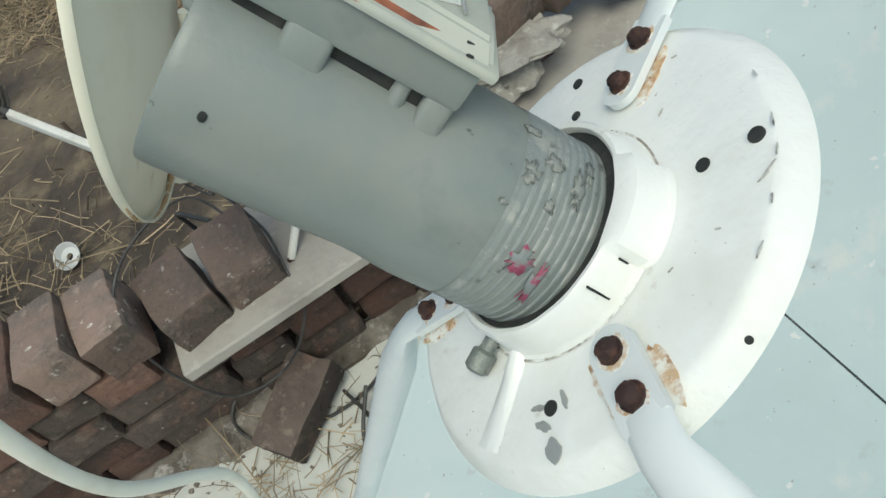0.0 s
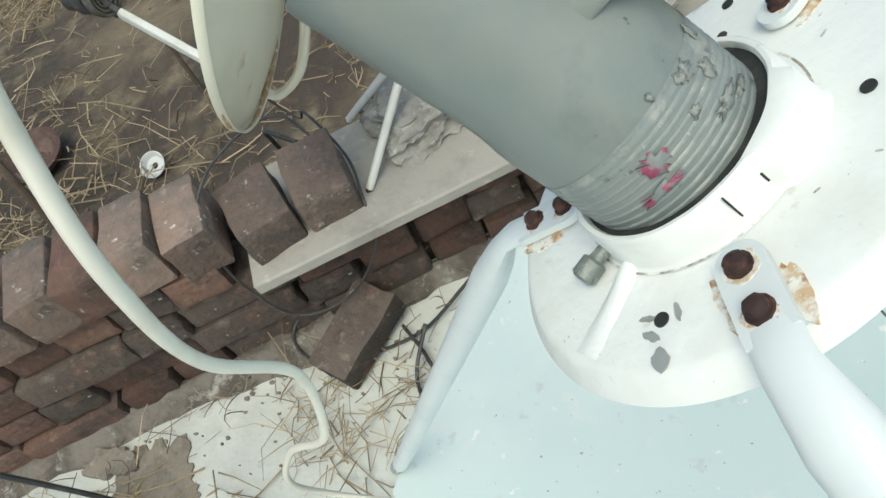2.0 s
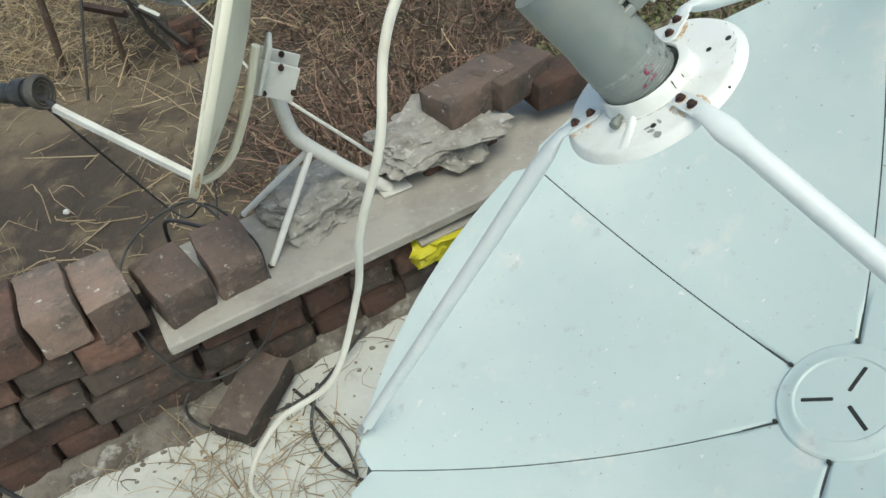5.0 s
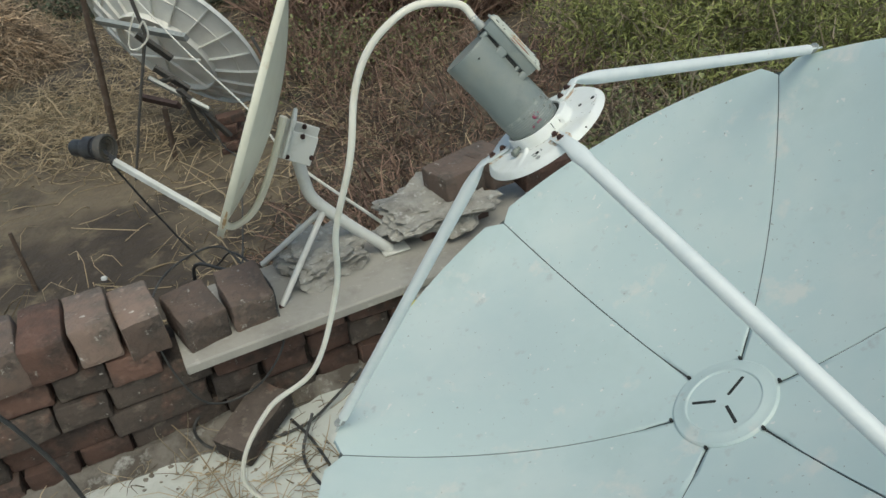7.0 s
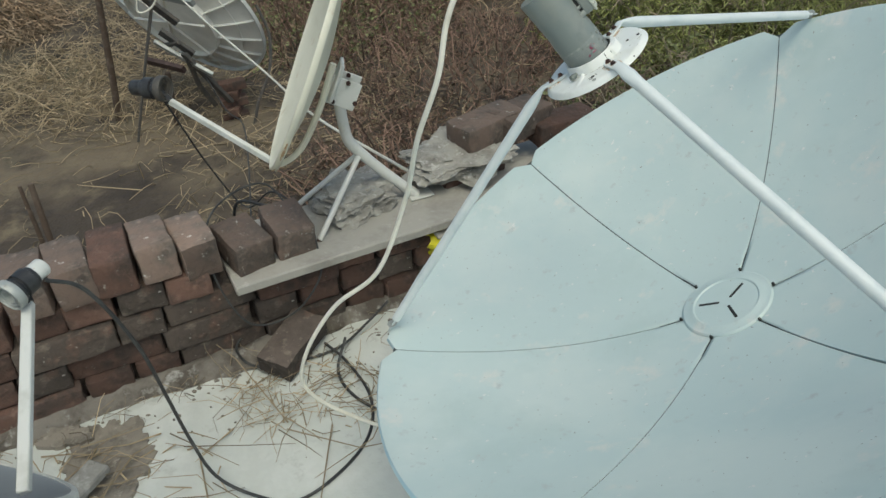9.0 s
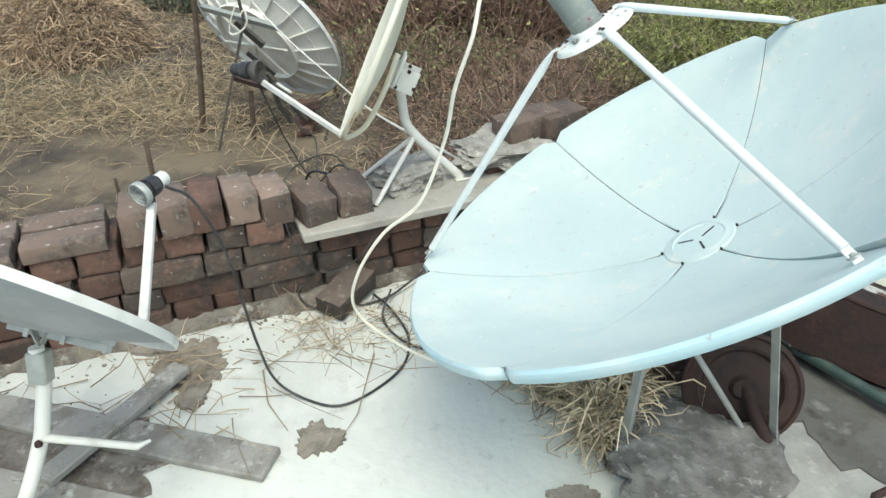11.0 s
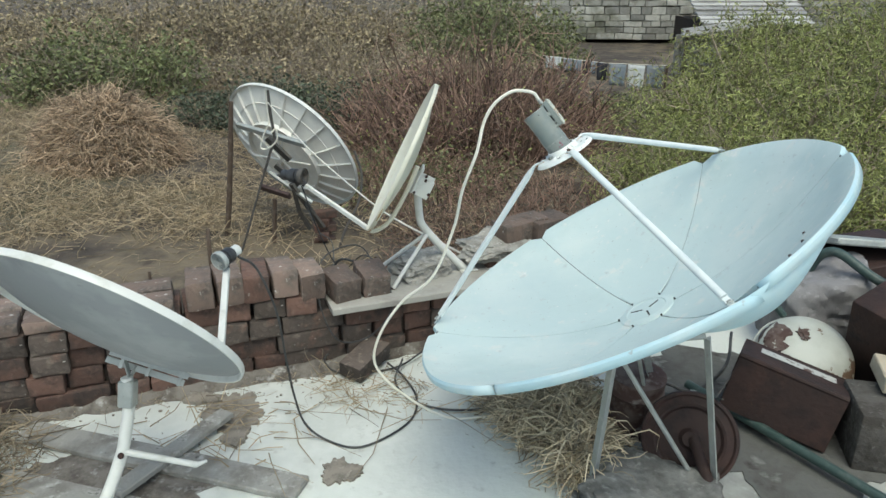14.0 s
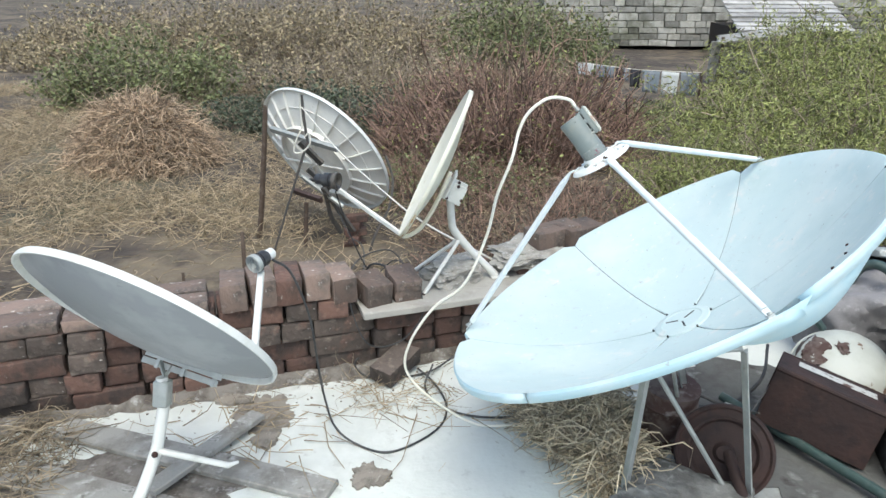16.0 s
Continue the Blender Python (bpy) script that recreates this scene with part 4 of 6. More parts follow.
# ---- cream offset dish on the wall ----
def shallow_dish(c, n, e1, ra, rb, depth, mat, parent, name="reflector", label="", lip=0.012):
    """An oval pressed dish: n is the way it faces, e1 its long axis."""
    n = Vector(n).normalized()
    m = frame_of(c, n, e1)
    bm = bmesh.new()
    seg, rings = 64, []
    prof = [(t, -depth * (1 - t * t)) for t in [i / 12 for i in range(1, 13)]] + [(1.012, 0.003), (1.03, 0.002), (1.035, -lip)]
    mid = bm.verts.new(m @ Vector((0, 0, -depth)))
    for t, z in prof:
        rings.append([bm.verts.new(m @ Vector((ra * t * math.cos(a), rb * t * math.sin(a), z))) for a in [2 * math.pi * k / seg for k in range(seg)]])
    for k in range(seg):
        bm.faces.new((mid, rings[0][k], rings[0][(k + 1) % seg]))
    for p, q in zip(rings, rings[1:]):
        for k in range(seg):
            bm.faces.new((p[k], p[(k + 1) % seg], q[(k + 1) % seg], q[k]))
    ob = part(name, bm, mat, parent, label)
    sol = ob.modifiers.new("thickness", "SOLIDIFY")
    sol.thickness, sol.offset = 0.002, -1
    return ob, m


def low_noise_block(parent, at, aim, tail, body_mat, ring_mat, cap_mat, size=1.0):
    """A small feed horn unit: a round body across the arm, a ringed mouth, a cap behind, a clamp under it."""
    m = frame_of(at, Vector(aim).normalized()) @ Matrix.Scale(size, 4)
    head = part("converter", lathe([(0, -0.030), (0.019, -0.030), (0.021, -0.026), (0.021, 0.004), (0.025, 0.008), (0.025, 0.014), (0.0, 0.014)], m, 28), body_mat, parent, "small feed converter")
    part("cap", lathe([(0.0, -0.058), (0.015, -0.057), (0.018, -0.053), (0.018, -0.030)], m, 24), cap_mat, head, "rounded end cap")
    prof = [(0.025, 0.014), (0.029, 0.015), (0.030, 0.020), (0.030, 0.030), (0.0285, 0.032), (0.026, 0.032), (0.0245, 0.026), (0.0225, 0.026), (0.0215, 0.030), (0.0195, 0.030), (0.0185, 0.024), (0.0160, 0.024), (0.0150, 0.028), (0.0130, 0.028), (0.0120, 0.018), (0.0, 0.016)]
    part("mouth", lathe(prof, m, 28), ring_mat, head, "ringed mouth of the feed horn")
    part("clamp", lathe([(0.0225, -0.022), (0.0245, -0.021), (0.0245, 0.000), (0.0225, 0.001)], m, 24, close=True), PLASTIC_B, head, "black plastic clamp")
    if tail is not None:
        part("holder", tube([Vector(at), Vector(tail)], 0.010 * size, 8), PLASTIC_B, head)
    return head


ob_c = Vector((-0.4325, 0.985, 0.764))
ob_e1 = Vector((0.261, 0.027, 0.534)).normalized()
ob_e2 = Vector((-0.03, 1, 0))
ob_n = ob_e1.cross(ob_e2).normalized()
if ob_n.x > 0:
    ob_n = -ob_n
cream = thing("small_satellite_dish", (-0.30, 1.08, 0.255), "cream offset satellite dish on a white tripod mast", "satellite dish")
shallow_dish(ob_c, ob_n, ob_e1, 0.288, 0.262, 0.050, CREAM, cream, label="cream pressed steel reflector with rust at its lower edge")
ob_back = ob_c - ob_n * 0.07
ob_m = frame_of(ob_c, ob_n, ob_e1)
for a0, a1, sc, rr in ((2.45, 3.75, 1.030, 0.0045), (2.62, 3.35, 1.022, 0.0060), (4.0, 4.25, 1.032, 0.0035)):
    part("rim_rust", tube([ob_m @ Vector((0.288 * sc * math.cos(t), 0.262 * sc * math.sin(t), -0.006)) for t in [a0 + (a1 - a0) * i / 16 for i in range(17)]], [rr * (0.35 + 0.65 * math.sin(math.pi * i / 16)) * (1 + 0.3 * noise.noise(Vector((i * 0.9, a0, 0)))) for i in range(17)], 8), RIMRUST, cream, "orange rust along the lower rim")
part("back_arm", tube(spline([ob_c - ob_e1 * 0.30, ob_c - ob_e1 * 0.30 - ob_n * 0.03, ob_c - ob_e1 * 0.24 - ob_n * 0.065, ob_c - ob_e1 * 0.12 - ob_n * 0.075, ob_back], 5), 0.0085, 8), CREAM, cream, "bent support arm behind the reflector")
MT = Vector((-0.372, 1.085, 0.52))
part("bracket", box((0.010, 0.075, 0.10), frame_of(ob_back.lerp(MT, 0.35) + Vector((0, 0, 0.02)), ob_e1, ob_n), 0.003), WHITE, cream, "slotted white mounting bracket")
for dy in (-0.028, 0.028):
    br = part("bracket", box((0.085, 0.004, 0.075), frame_of(ob_back.lerp(MT, 0.55) + Vector((0.01, dy, 0.03)), ob_e1, ob_n), 0.002), WHITE, cream, "slotted white bracket cheek")
    for q in ((0.02, 0.025), (-0.025, -0.02), (0.03, -0.03)):
        part("bolt", lathe([(0, 0.006), (0.005, 0.006), (0.006, 0.004), (0.006, -0.006), (0, -0.006)], frame_of(ob_back.lerp(MT, 0.55) + Vector((0.01 + q[0], dy, 0.03 + q[1])), (0, 1, 0)), 8), BOLT, br)
part("mast", tube(spline([MT + Vector((-0.005, -0.005, 0.09)), MT, (-0.364, 1.088, 0.475), (-0.338, 1.093, 0.435), (-0.27, 1.11, 0.35), (-0.19, 1.13, 0.262)], 6), 0.0155, 14), WHITE, cream, "bent white tubular mast")
part("foot_plate", box((0.075, 0.05, 0.006), pose(-0.178, 1.13, 0.262, 0, 0, 20), 0.002), WHITE, cream)
for foot in ((-0.54, 1.13, 0.262), (-0.467, 0.932, 0.26)):
    leg = part("leg", tube([(-0.335, 1.093, 0.437), foot], 0.008, 10), WHITE, cream, "white tubular brace leg")
    part("bolt", lathe([(0, 0.005), (0.007, 0.005), (0.008, 0.002), (0.008, -0.005), (0, -0.005)], frame_of(Vector(foot) + Vector((0, 0, 0.0)), (0.3, -1, 0.2)), 8), BOLT, leg)
LB = ob_c - ob_e1 * 0.30
LT = Vector((-0.822, 1.125, 0.615))
part("feed_arm", box((0.017, 0.014, (LT - LB).length), frame_of((LT + LB) / 2, LT - LB, (0, 0, 1)), 0.002), WHITE, cream, "square white feed arm")
low_noise_block(cream, LT + Vector((-0.035, 0.01, 0.035)), (1, -0.35, 0.02), LT, PLASTIC_B, DARKMETAL, PLASTIC_B, 1.15)


# ---- grey offset dish on the terrace ----
g_l, g_r = Vector((-1.345, -0.060, 0.780)), Vector((-0.789, 0.027, 0.430))
g_c = (g_l + g_r) / 2
g_e1 = (g_r - g_l).normalized()
eye_line = Vector((-0.405, 0.765, -0.385)).normalized()
g_w = (eye_line - g_e1 * eye_line.dot(g_e1)).normalized()
g_b = g_w.cross(g_e1)
if g_b.z < 0:
    g_b = -g_b
g_t = math.radians(13)
g_e2 = g_b * math.sin(g_t) - g_w * math.cos(g_t)
g_n = g_e1.cross(g_e2)
if g_n.z < 0:
    g_n = -g_n
grey = thing("small_satellite_dish", (-1.15, 0.0, 0), "grey offset satellite dish with a white rim on a pale pole", "satellite dish")
GR = (g_r - g_l).length / 2
refl, g_m = shallow_dish(g_c, g_n, g_e1, GR, GR * 0.93, 0.06, GREYDISH, grey, label="grey steel reflector seen from behind")
part("rim", lathe([(1.0, 0.004), (1.03, 0.003), (1.04, -0.004), (1.04, -0.016), (1.025, -0.016)], g_m @ Matrix.Diagonal((GR, GR * 0.93, 1, 1)), 64, close=True), WHITE, refl, "white rolled rim")
BT = Vector((-1.118, 0.085, 0.345))
bar_a, bar_b = Vector((-1.175, 0.098, 0.425)), Vector((-0.985, 0.138, 0.325))
for off in (Vector((0, 0, 0)), Vector((0.022, -0.012, 0.030))):
    part("bracket", box(((bar_b - bar_a).length, 0.018, 0.004), frame_of((bar_a + bar_b) / 2 + off, (0.25, -0.8, 0.5), bar_b - bar_a), 0.001), GALV, grey, "galvanised back bracket bar")
for k in (0.22, 0.55, 0.95):
    p = bar_a.lerp(bar_b, k)
    part("bracket_tie", box((0.010, 0.055, 0.004), frame_of(p + Vector((0.008, -0.006, 0.022)), (0.25, -0.8, 0.5), bar_b - bar_a), 0.001), GALV, grey)
    q = g_m.inverted() @ p
    part("bracket_bolt", tube([p, g_m @ Vector((q.x, q.y, -0.062 * (1 - (q.x * q.x + q.y * q.y) / (GR * GR))))], 0.005, 6), GALV, grey)
for k, w in ((0.20, 0.012), (0.42, -0.012)):
    part("bracket_arm", box((0.004, 0.020, (bar_a.lerp(bar_b, k) - BT).length + 0.02), frame_of((bar_a.lerp(bar_b, k) + BT) / 2 + Vector((w, 0, 0)), bar_a.lerp(bar_b, k) - BT, (1, 0, 0)), 0.001), GALV, grey, "galvanised bracket arm")
part("clamp", box((0.042, 0.040, 0.075), frame_of(BT + Vector((0, -0.01, -0.015)), (0.05, 0.3, 1), (1, 0, 0)), 0.004), GALV, grey, "steel pole clamp")
part("pole", tube(spline([BT + Vector((0.0, 0, 0.03)), (-1.116, 0.068, 0.30), (-1.118, 0.025, 0.235), (-1.122, -0.005, 0.190), (-1.15, -0.06, 0.10), (-1.19, -0.12, 0.005)], 6), 0.0165, 14), WHITE, grey, "pale tubular pole")
part("brace", tube([(-1.112, -0.005, 0.196), (-0.935, 0.03, 0.13), (-0.915, 0.05, 0.128)], [0.0095, 0.0085, 0.004], 10), WHITE, grey, "white brace tube with a flattened end")
part("bolt", lathe([(0, 0.008), (0.007, 0.008), (0.009, 0.004), (0.009, 0), (0, 0)], frame_of((-1.115, -0.022, 0.197), (0, -1, 0.2)), 8), BOLT, grey)
GL = Vector((-0.870, 0.265, 0.625))
ga = g_c + g_e1 * GR * 0.80 + g_e2 * GR * 0.25
part("feed_arm", box((0.018, 0.014, (GL - ga).length), frame_of((GL + ga) / 2, GL - ga, (1, 0, 0)), 0.002), WHITE, grey, "white feed arm")
low_noise_block(grey, GL + Vector((0.0, 0.0, 0.035)), (-0.42, -0.85, -0.12), GL, PLASTIC_B, GALV, WHITE, 0.92)

solo("coaxial_cable", tube(spline([GL + Vector((0.03, 0.02, 0.03)), (-0.80, 0.32, 0.60), (-0.76, 0.34, 0.45), (-0.75, 0.36, 0.28), (-0.735, 0.36, 0.15), (-0.70, 0.34, 0.05), (-0.62, 0.31, 0.008), (-0.52, 0.285, 0.006), (-0.42, 0.36, 0.006), (-0.36, 0.46, 0.006), (-0.36, 0.58, 0.01), (-0.42, 0.70, 0.02), (-0.48, 0.78, 0.02)], 8), 0.0038, 8), CABLE_B, (-0.55, 0.30, 0), "black coaxial cable looped on the cement", "cable")
solo("coaxial_cable", tube(spline([(-0.68, 0.86, 0.05), (-0.72, 0.78, 0.03), (-0.66, 0.72, 0.012), (-0.55, 0.73, 0.008), (-0.44, 0.77, 0.01), (-0.36, 0.84, 0.03), (-0.30, 0.90, 0.05)], 8), 0.0038, 8), CABLE_B, (-0.55, 0.73, 0), "black coaxial cable lying along the wall foot", "cable")
solo("coaxial_cable", tube(spline([(-0.42, 0.76, 0.05), (-0.44, 0.66, 0.015), (-0.38, 0.56, 0.008), (-0.28, 0.50, 0.01), (-0.14, 0.50, 0.008), (0.1, 0.55, 0.008)], 8), 0.004, 8), CABLE_B, (-0.38, 0.56, 0), "black coaxial cable running under the dish", "cable")
solo("coaxial_cable", tube(spline([LT + Vector((-0.02, 0.02, -0.01)), (-0.80, 1.25, 0.35), (-0.72, 1.25, 0.20), (-0.60, 1.10, 0.33), (-0.50, 0.98, 0.31), (-0.475, 0.91, 0.27), (-0.47, 0.85, 0.20), (-0.55, 0.80, 0.12), (-0.66, 0.77, 0.12), (-0.72, 0.78, 0.25), (-0.735, 0.83, 0.37), (-0.70, 0.93, 0.41), (-0.60, 1.02, 0.40), (-0.52, 0.97, 0.30)], 8), 0.0028, 8), CABLE_B, (-0.48, 0.91, 0.26), "thin black cable hanging in loops over the wall", "cable")


# ---- rear dish, standing in the field ----
rc = Vector((-1.946, 5.68, -0.34))
rn = Vector((0.47, 0.74, 0.48)).normalized()
rear = thing("satellite_dish", (-1.82, 5.0, FIELD), "old grey-white ribbed satellite dish on a rusty stand", "satellite dish")
RM = frame_of(rc, rn, (0, 0, 1))
RR, RDEP = 0.765, 0.20
rdish, _ = shallow_dish(rc, rn, (0, 0, 1), RR, RR, RDEP, REAR, rear, label="weathered grey-white reflector back", lip=0.03)
part("rim", lathe([(RR * 1.0, 0.004), (RR * 1.035, 0.002), (RR * 1.035, -0.032), (RR * 1.02, -0.032)], RM, 72, close=True), WHITE, rdish, "pale rim band")
RIN = 0.56
for k in range(20):
    a = 2 * math.pi * (k + 0.3) / 20
    line = [RM @ Vector((RR * t * math.cos(a), RR * t * math.sin(a), -RDEP * (1 - t * t) - 0.004)) for t in [RIN + (1 - RIN) * i / 5 for i in range(6)]]
    bm = bmesh.new()
    tn = RM.to_3x3() @ Vector((-math.sin(a), math.cos(a), 0))
    quads = [[bm.verts.new(p + tn * sx * 0.005 - rn * sz) for sx, sz in ((-1, 0), (1, 0), (1, 0.026), (-1, 0.026))] for p in line]
    for p, q in zip(quads, quads[1:]):
        for i in range(4):
            bm.faces.new((p[i], p[(i + 1) % 4], q[(i + 1) % 4], q[i]))
    bm.faces.new(quads[0][::-1])
    bm.faces.new(quads[-1])
    part("rib", bm, REAR, rdish)
for t, depth in ((RIN, 0.050), (0.80, 0.012)):
    z = -RDEP * (1 - t * t)
    part("rib_ring", lathe([(RR * t - 0.005, z - 0.002), (RR * t + 0.005, z - 0.002), (RR * t + 0.005, z - depth), (RR * t - 0.005, z - depth)], RM, 48, close=True), REAR, rdish)
# straight ribs across the flat middle
for k in range(3):
    a = 2 * math.pi * k / 6 + 0.5
    o = RM @ Vector((0, 0, -RDEP - 0.008))
    part("rib", box((RR * RIN * 1.9, 0.010, 0.022), frame_of(o, -rn, RM.to_3x3() @ Vector((math.cos(a), math.sin(a), 0)))), REAR, rdish)


def flat_bar(a, b, wide, thick, mat, label=""):
    a, b = Vector(a), Vector(b)
    part("bar", box(((b - a).length, wide, thick), frame_of((a + b) / 2, -rn, b - a), 0.003), mat, rear, label)


flat_bar((-2.445, 5.280, -0.099), (-1.620, 5.020, -0.094), 0.055, 0.04, GALV, "grey steel cross bar")
flat_bar((-1.985, 5.080, -0.078), (-1.886, 4.980, -0.335), 0.085, 0.03, DARKMETAL, "dark steel spine plate")
flat_bar((-1.894, 4.980, -0.308), (-1.795, 4.860, -0.548), 0.085, 0.03, DARKMETAL, "dark steel spine plate")
flat_bar((-2.115, 4.780, -0.609), (-1.773, 4.850, -0.506), 0.060, 0.035, CLAY, "dark rusty foot bracket")
flat_bar((-2.050, 4.860, -0.479), (-1.587, 4.950, -0.618), 0.040, 0.03, GALV, "grey lower bar")
flat_bar((-1.965, 4.900, -0.490), (-1.807, 4.950, -0.381), 0.030, 0.03, DARKMETAL)
flat_bar((-1.814, 4.840, -0.514), (-1.545, 5.050, -0.968), 0.060, 0.03, DARKMETAL, "dark steel leg plate")
part("leg", tube([(-1.784, 4.880, -0.554), (-1.770, 4.980, -0.812), (-1.698, 5.050, -1.011)], 0.022, 8), DARKMETAL, rear, "dark steel leg")
part("leg", tube([(-1.959, 4.920, 0.360), (-1.956, 4.920, 0.156), (-1.934, 4.920, -0.073), (-2.116, 4.800, -0.615), (-2.291, 4.720, -1.144)], [0.012, 0.016, 0.014, 0.010, 0.010], 8), DARKMETAL, rear, "thin dark rod")
part("leg", tube(spline([(-1.268, 5.350, -0.302), (-1.198, 5.300, -0.530), (-1.229, 5.200, -0.792), (-1.349, 5.100, -1.025), (-1.418, 5.050, -1.218)], 5), 0.014, 6), DARKMETAL, rear, "bent dark rod")
part("wire_coil", tube(spline([(-1.952, 4.880, 0.087), (-2.021, 4.860, -0.039), (-2.052, 4.860, -0.155), (-1.979, 4.860, -0.155), (-1.899, 4.860, -0.080), (-1.901, 4.860, 0.024), (-1.946, 4.860, -0.018)], 6), 0.007, 6), CABLE_W, rear, "loops of white cord tied on")
solo("wooden_pole", tube([(-2.400, 5.220, 0.202), (-2.466, 5.260, -0.245), (-2.547, 5.300, -0.778), (-2.668, 5.360, -1.452)], [0.022, 0.026, 0.028, 0.030], 10), WOOD_D, (-2.658, 5.360, -1.356), "dark weathered wooden pole propping the old dish", "pole")
solo("wooden_pole", tube([(-2.047, 5.150, -0.737), (-2.098, 5.160, -1.307)], [0.022, 0.024], 10), WOOD_D, (-2.095, 5.160, -1.270), "short dark wooden stake in the field", "stake")
solo("wooden_pole", tube([(-2.60, 3.43, -0.78), (-2.59, 3.40, FIELD)], [0.012, 0.016], 8), WOOD_D, (-2.59, 3.40, FIELD), "thin dark stick standing in the field", "stake")
solo("wooden_pole", tube([(-1.18, 0.98, 0.48), (-1.17, 0.93, 0.20)], [0.008, 0.010], 8), WOOD_D, (-1.17, 0.93, 0.20), "thin dark stick leaning on the wall", "stick")
solo("guy_wire", tube(spline([(-1.963, 4.900, 0.252), (-1.431, 4.000, 0.059), (-0.844, 2.800, 0.051), (-0.544, 1.900, 0.205), (-0.20, 1.20, 0.30)], 6), 0.005, 6), CABLE_W, (-0.20, 1.20, 0.30), "white cord stretched from the old dish to the wall", "cord")
solo("coaxial_cable", tube(spline([(-1.691, 4.900, -0.699), (-1.489, 4.500, -0.835), (-1.255, 3.900, -0.760), (-1.0, 2.2, -0.75), (-0.80, 1.35, -0.1), (-0.72, 1.12, 0.28), (-0.60, 1.02, 0.33)], 6), 0.005, 6), CABLE_B, (-1.0, 2.2, -0.85), "black cable trailing from the old dish", "cable")


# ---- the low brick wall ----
wall = tagged(new("wall_1", finish(box((4.6, 0.15, 0.22), frame_of(wall_point(0.1, -0.115, 0.11), (0, 0, 1), WD)), "wall_1", MORTAR_SHADE, False, wall_point(0))), "low dry-laid wall of weathered red bricks", "wall", kind="structure")
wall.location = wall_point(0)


def brick_mesh(name, size, seed, mat):
    bm = box(size, None, 0.0065, 2)
    bmesh.ops.subdivide_edges(bm, edges=[e for e in bm.edges if e.calc_length() > 0.04], cuts=2, use_grid_fill=True)
    for v in bm.verts:
        q = v.co * 34 + Vector((seed * 5.1, seed * 2.3, 0))
        v.co += Vector((noise.noise(q), noise.noise(q + Vector((9, 0, 0))), noise.noise(q + Vector((0, 9, 0))))) * 0.0048
    return finish(bm, name, mat, True)


STRETCH = [brick_mesh("brick", (0.227, 0.106, 0.0735), i, (BRICK, BRICK_GREY)[i % 2]) for i in range(6)]
HEAD = [brick_mesh("brick", (0.111, 0.215, 0.0735), i + 10, (BRICK, BRICK_GREY)[i % 2]) for i in range(5)]
wr = random.Random(5)


def lay(mesh, s, out, z, turn=0.0, tip=(0, 0), parent=None):
    ob = new("brick", mesh)
    p = wall_point(s, out, z)
    if parent is not None:
        ob.parent = parent
        p = p - parent.location
    yaw = math.degrees(math.atan2(WD.y, WD.x))
    ob.matrix_basis = pose(p.x, p.y, p.z, tip[0], tip[1], yaw + turn)
    return ob


def wall_top(s):
    """How many courses stand at s."""
    return 5 if s < -0.215 else 4 if s < 0.27 else 3


FLATH = [brick_mesh("brick", (0.104, 0.190, 0.048), i + 60, BRICK_TOP) for i in range(4)]
FLATS = [brick_mesh("brick", (0.222, 0.106, 0.048), i + 70, BRICK_TOP) for i in range(3)]
EDGE = [brick_mesh("brick", (0.090, 0.160, 0.104), i + 80, (BRICK_TOP, BRICK_TOP, BRICK)[i % 3]) for i in range(5)]


for course in range(5):
    s = -2.25 + (course % 2) * 0.11
    while s < 2.1:
        header = wr.random() < (0.80 if course % 2 else 0.60)
        L = 0.114 if header else 0.230
        mid = s + L / 2
        if wall_top(mid) > course:
            jut = wr.uniform(-0.018, 0.012)
            top = course == 4
            z = 0.002 + course * 0.076 + (0.025 if top else 0.037)
            if header:
                lay(wr.choice(FLATH if top else HEAD), mid, (-0.074 if top else -0.11) + jut, z, wr.uniform(-3, 3), (wr.uniform(-1.5, 1.5), 0), wall)
            else:
                lay(wr.choice(FLATS if top else STRETCH), mid, -0.056 + jut, z, wr.uniform(-2, 2), (wr.uniform(-2, 2), wr.uniform(-1, 1)), wall)
                if course >= 3:
                    lay(wr.choice(FLATS if top else STRETCH), mid, -0.172 + jut, z, wr.uniform(-2, 2), (0, 0), wall)
        s += L + wr.uniform(0.0, 0.010)
def loose_brick(size, m, seed, mat, base, label, group=""):
    bm = bmesh.new()
    bm.from_mesh(brick_mesh("brick", size, seed, mat))
    bmesh.ops.transform(bm, matrix=m, verts=bm.verts)
    return solo("brick", bm, mat, base, label, "brick", group)


# upright-laid headers on top
for i, (s, turn, tip, drop) in enumerate(((-0.158, -3, 1, 0.0), (-0.061, 4, 3, 0.004), (0.034, -3, 4, 0.002), (0.130, 2, -2, 0.0), (0.224, 5, 3, -0.022))):
    lay(EDGE[i], s, -0.072, 0.309 + 0.052 + drop, turn, (tip, 0), wall)
for s, turn, out, tip in ((0.345, 12, -0.075, 5), (0.470, 3, -0.085, 7)):
    loose_brick((0.106, 0.150, 0.088), pose(*wall_point(s, out + 0.012, 0.303), tip, 1, 22 + turn), 41 + turn, BRICK_TOP, wall_point(s, out, 0.257), "loose red brick with splashes of mortar lying on the slab", "loose bricks on the wall")

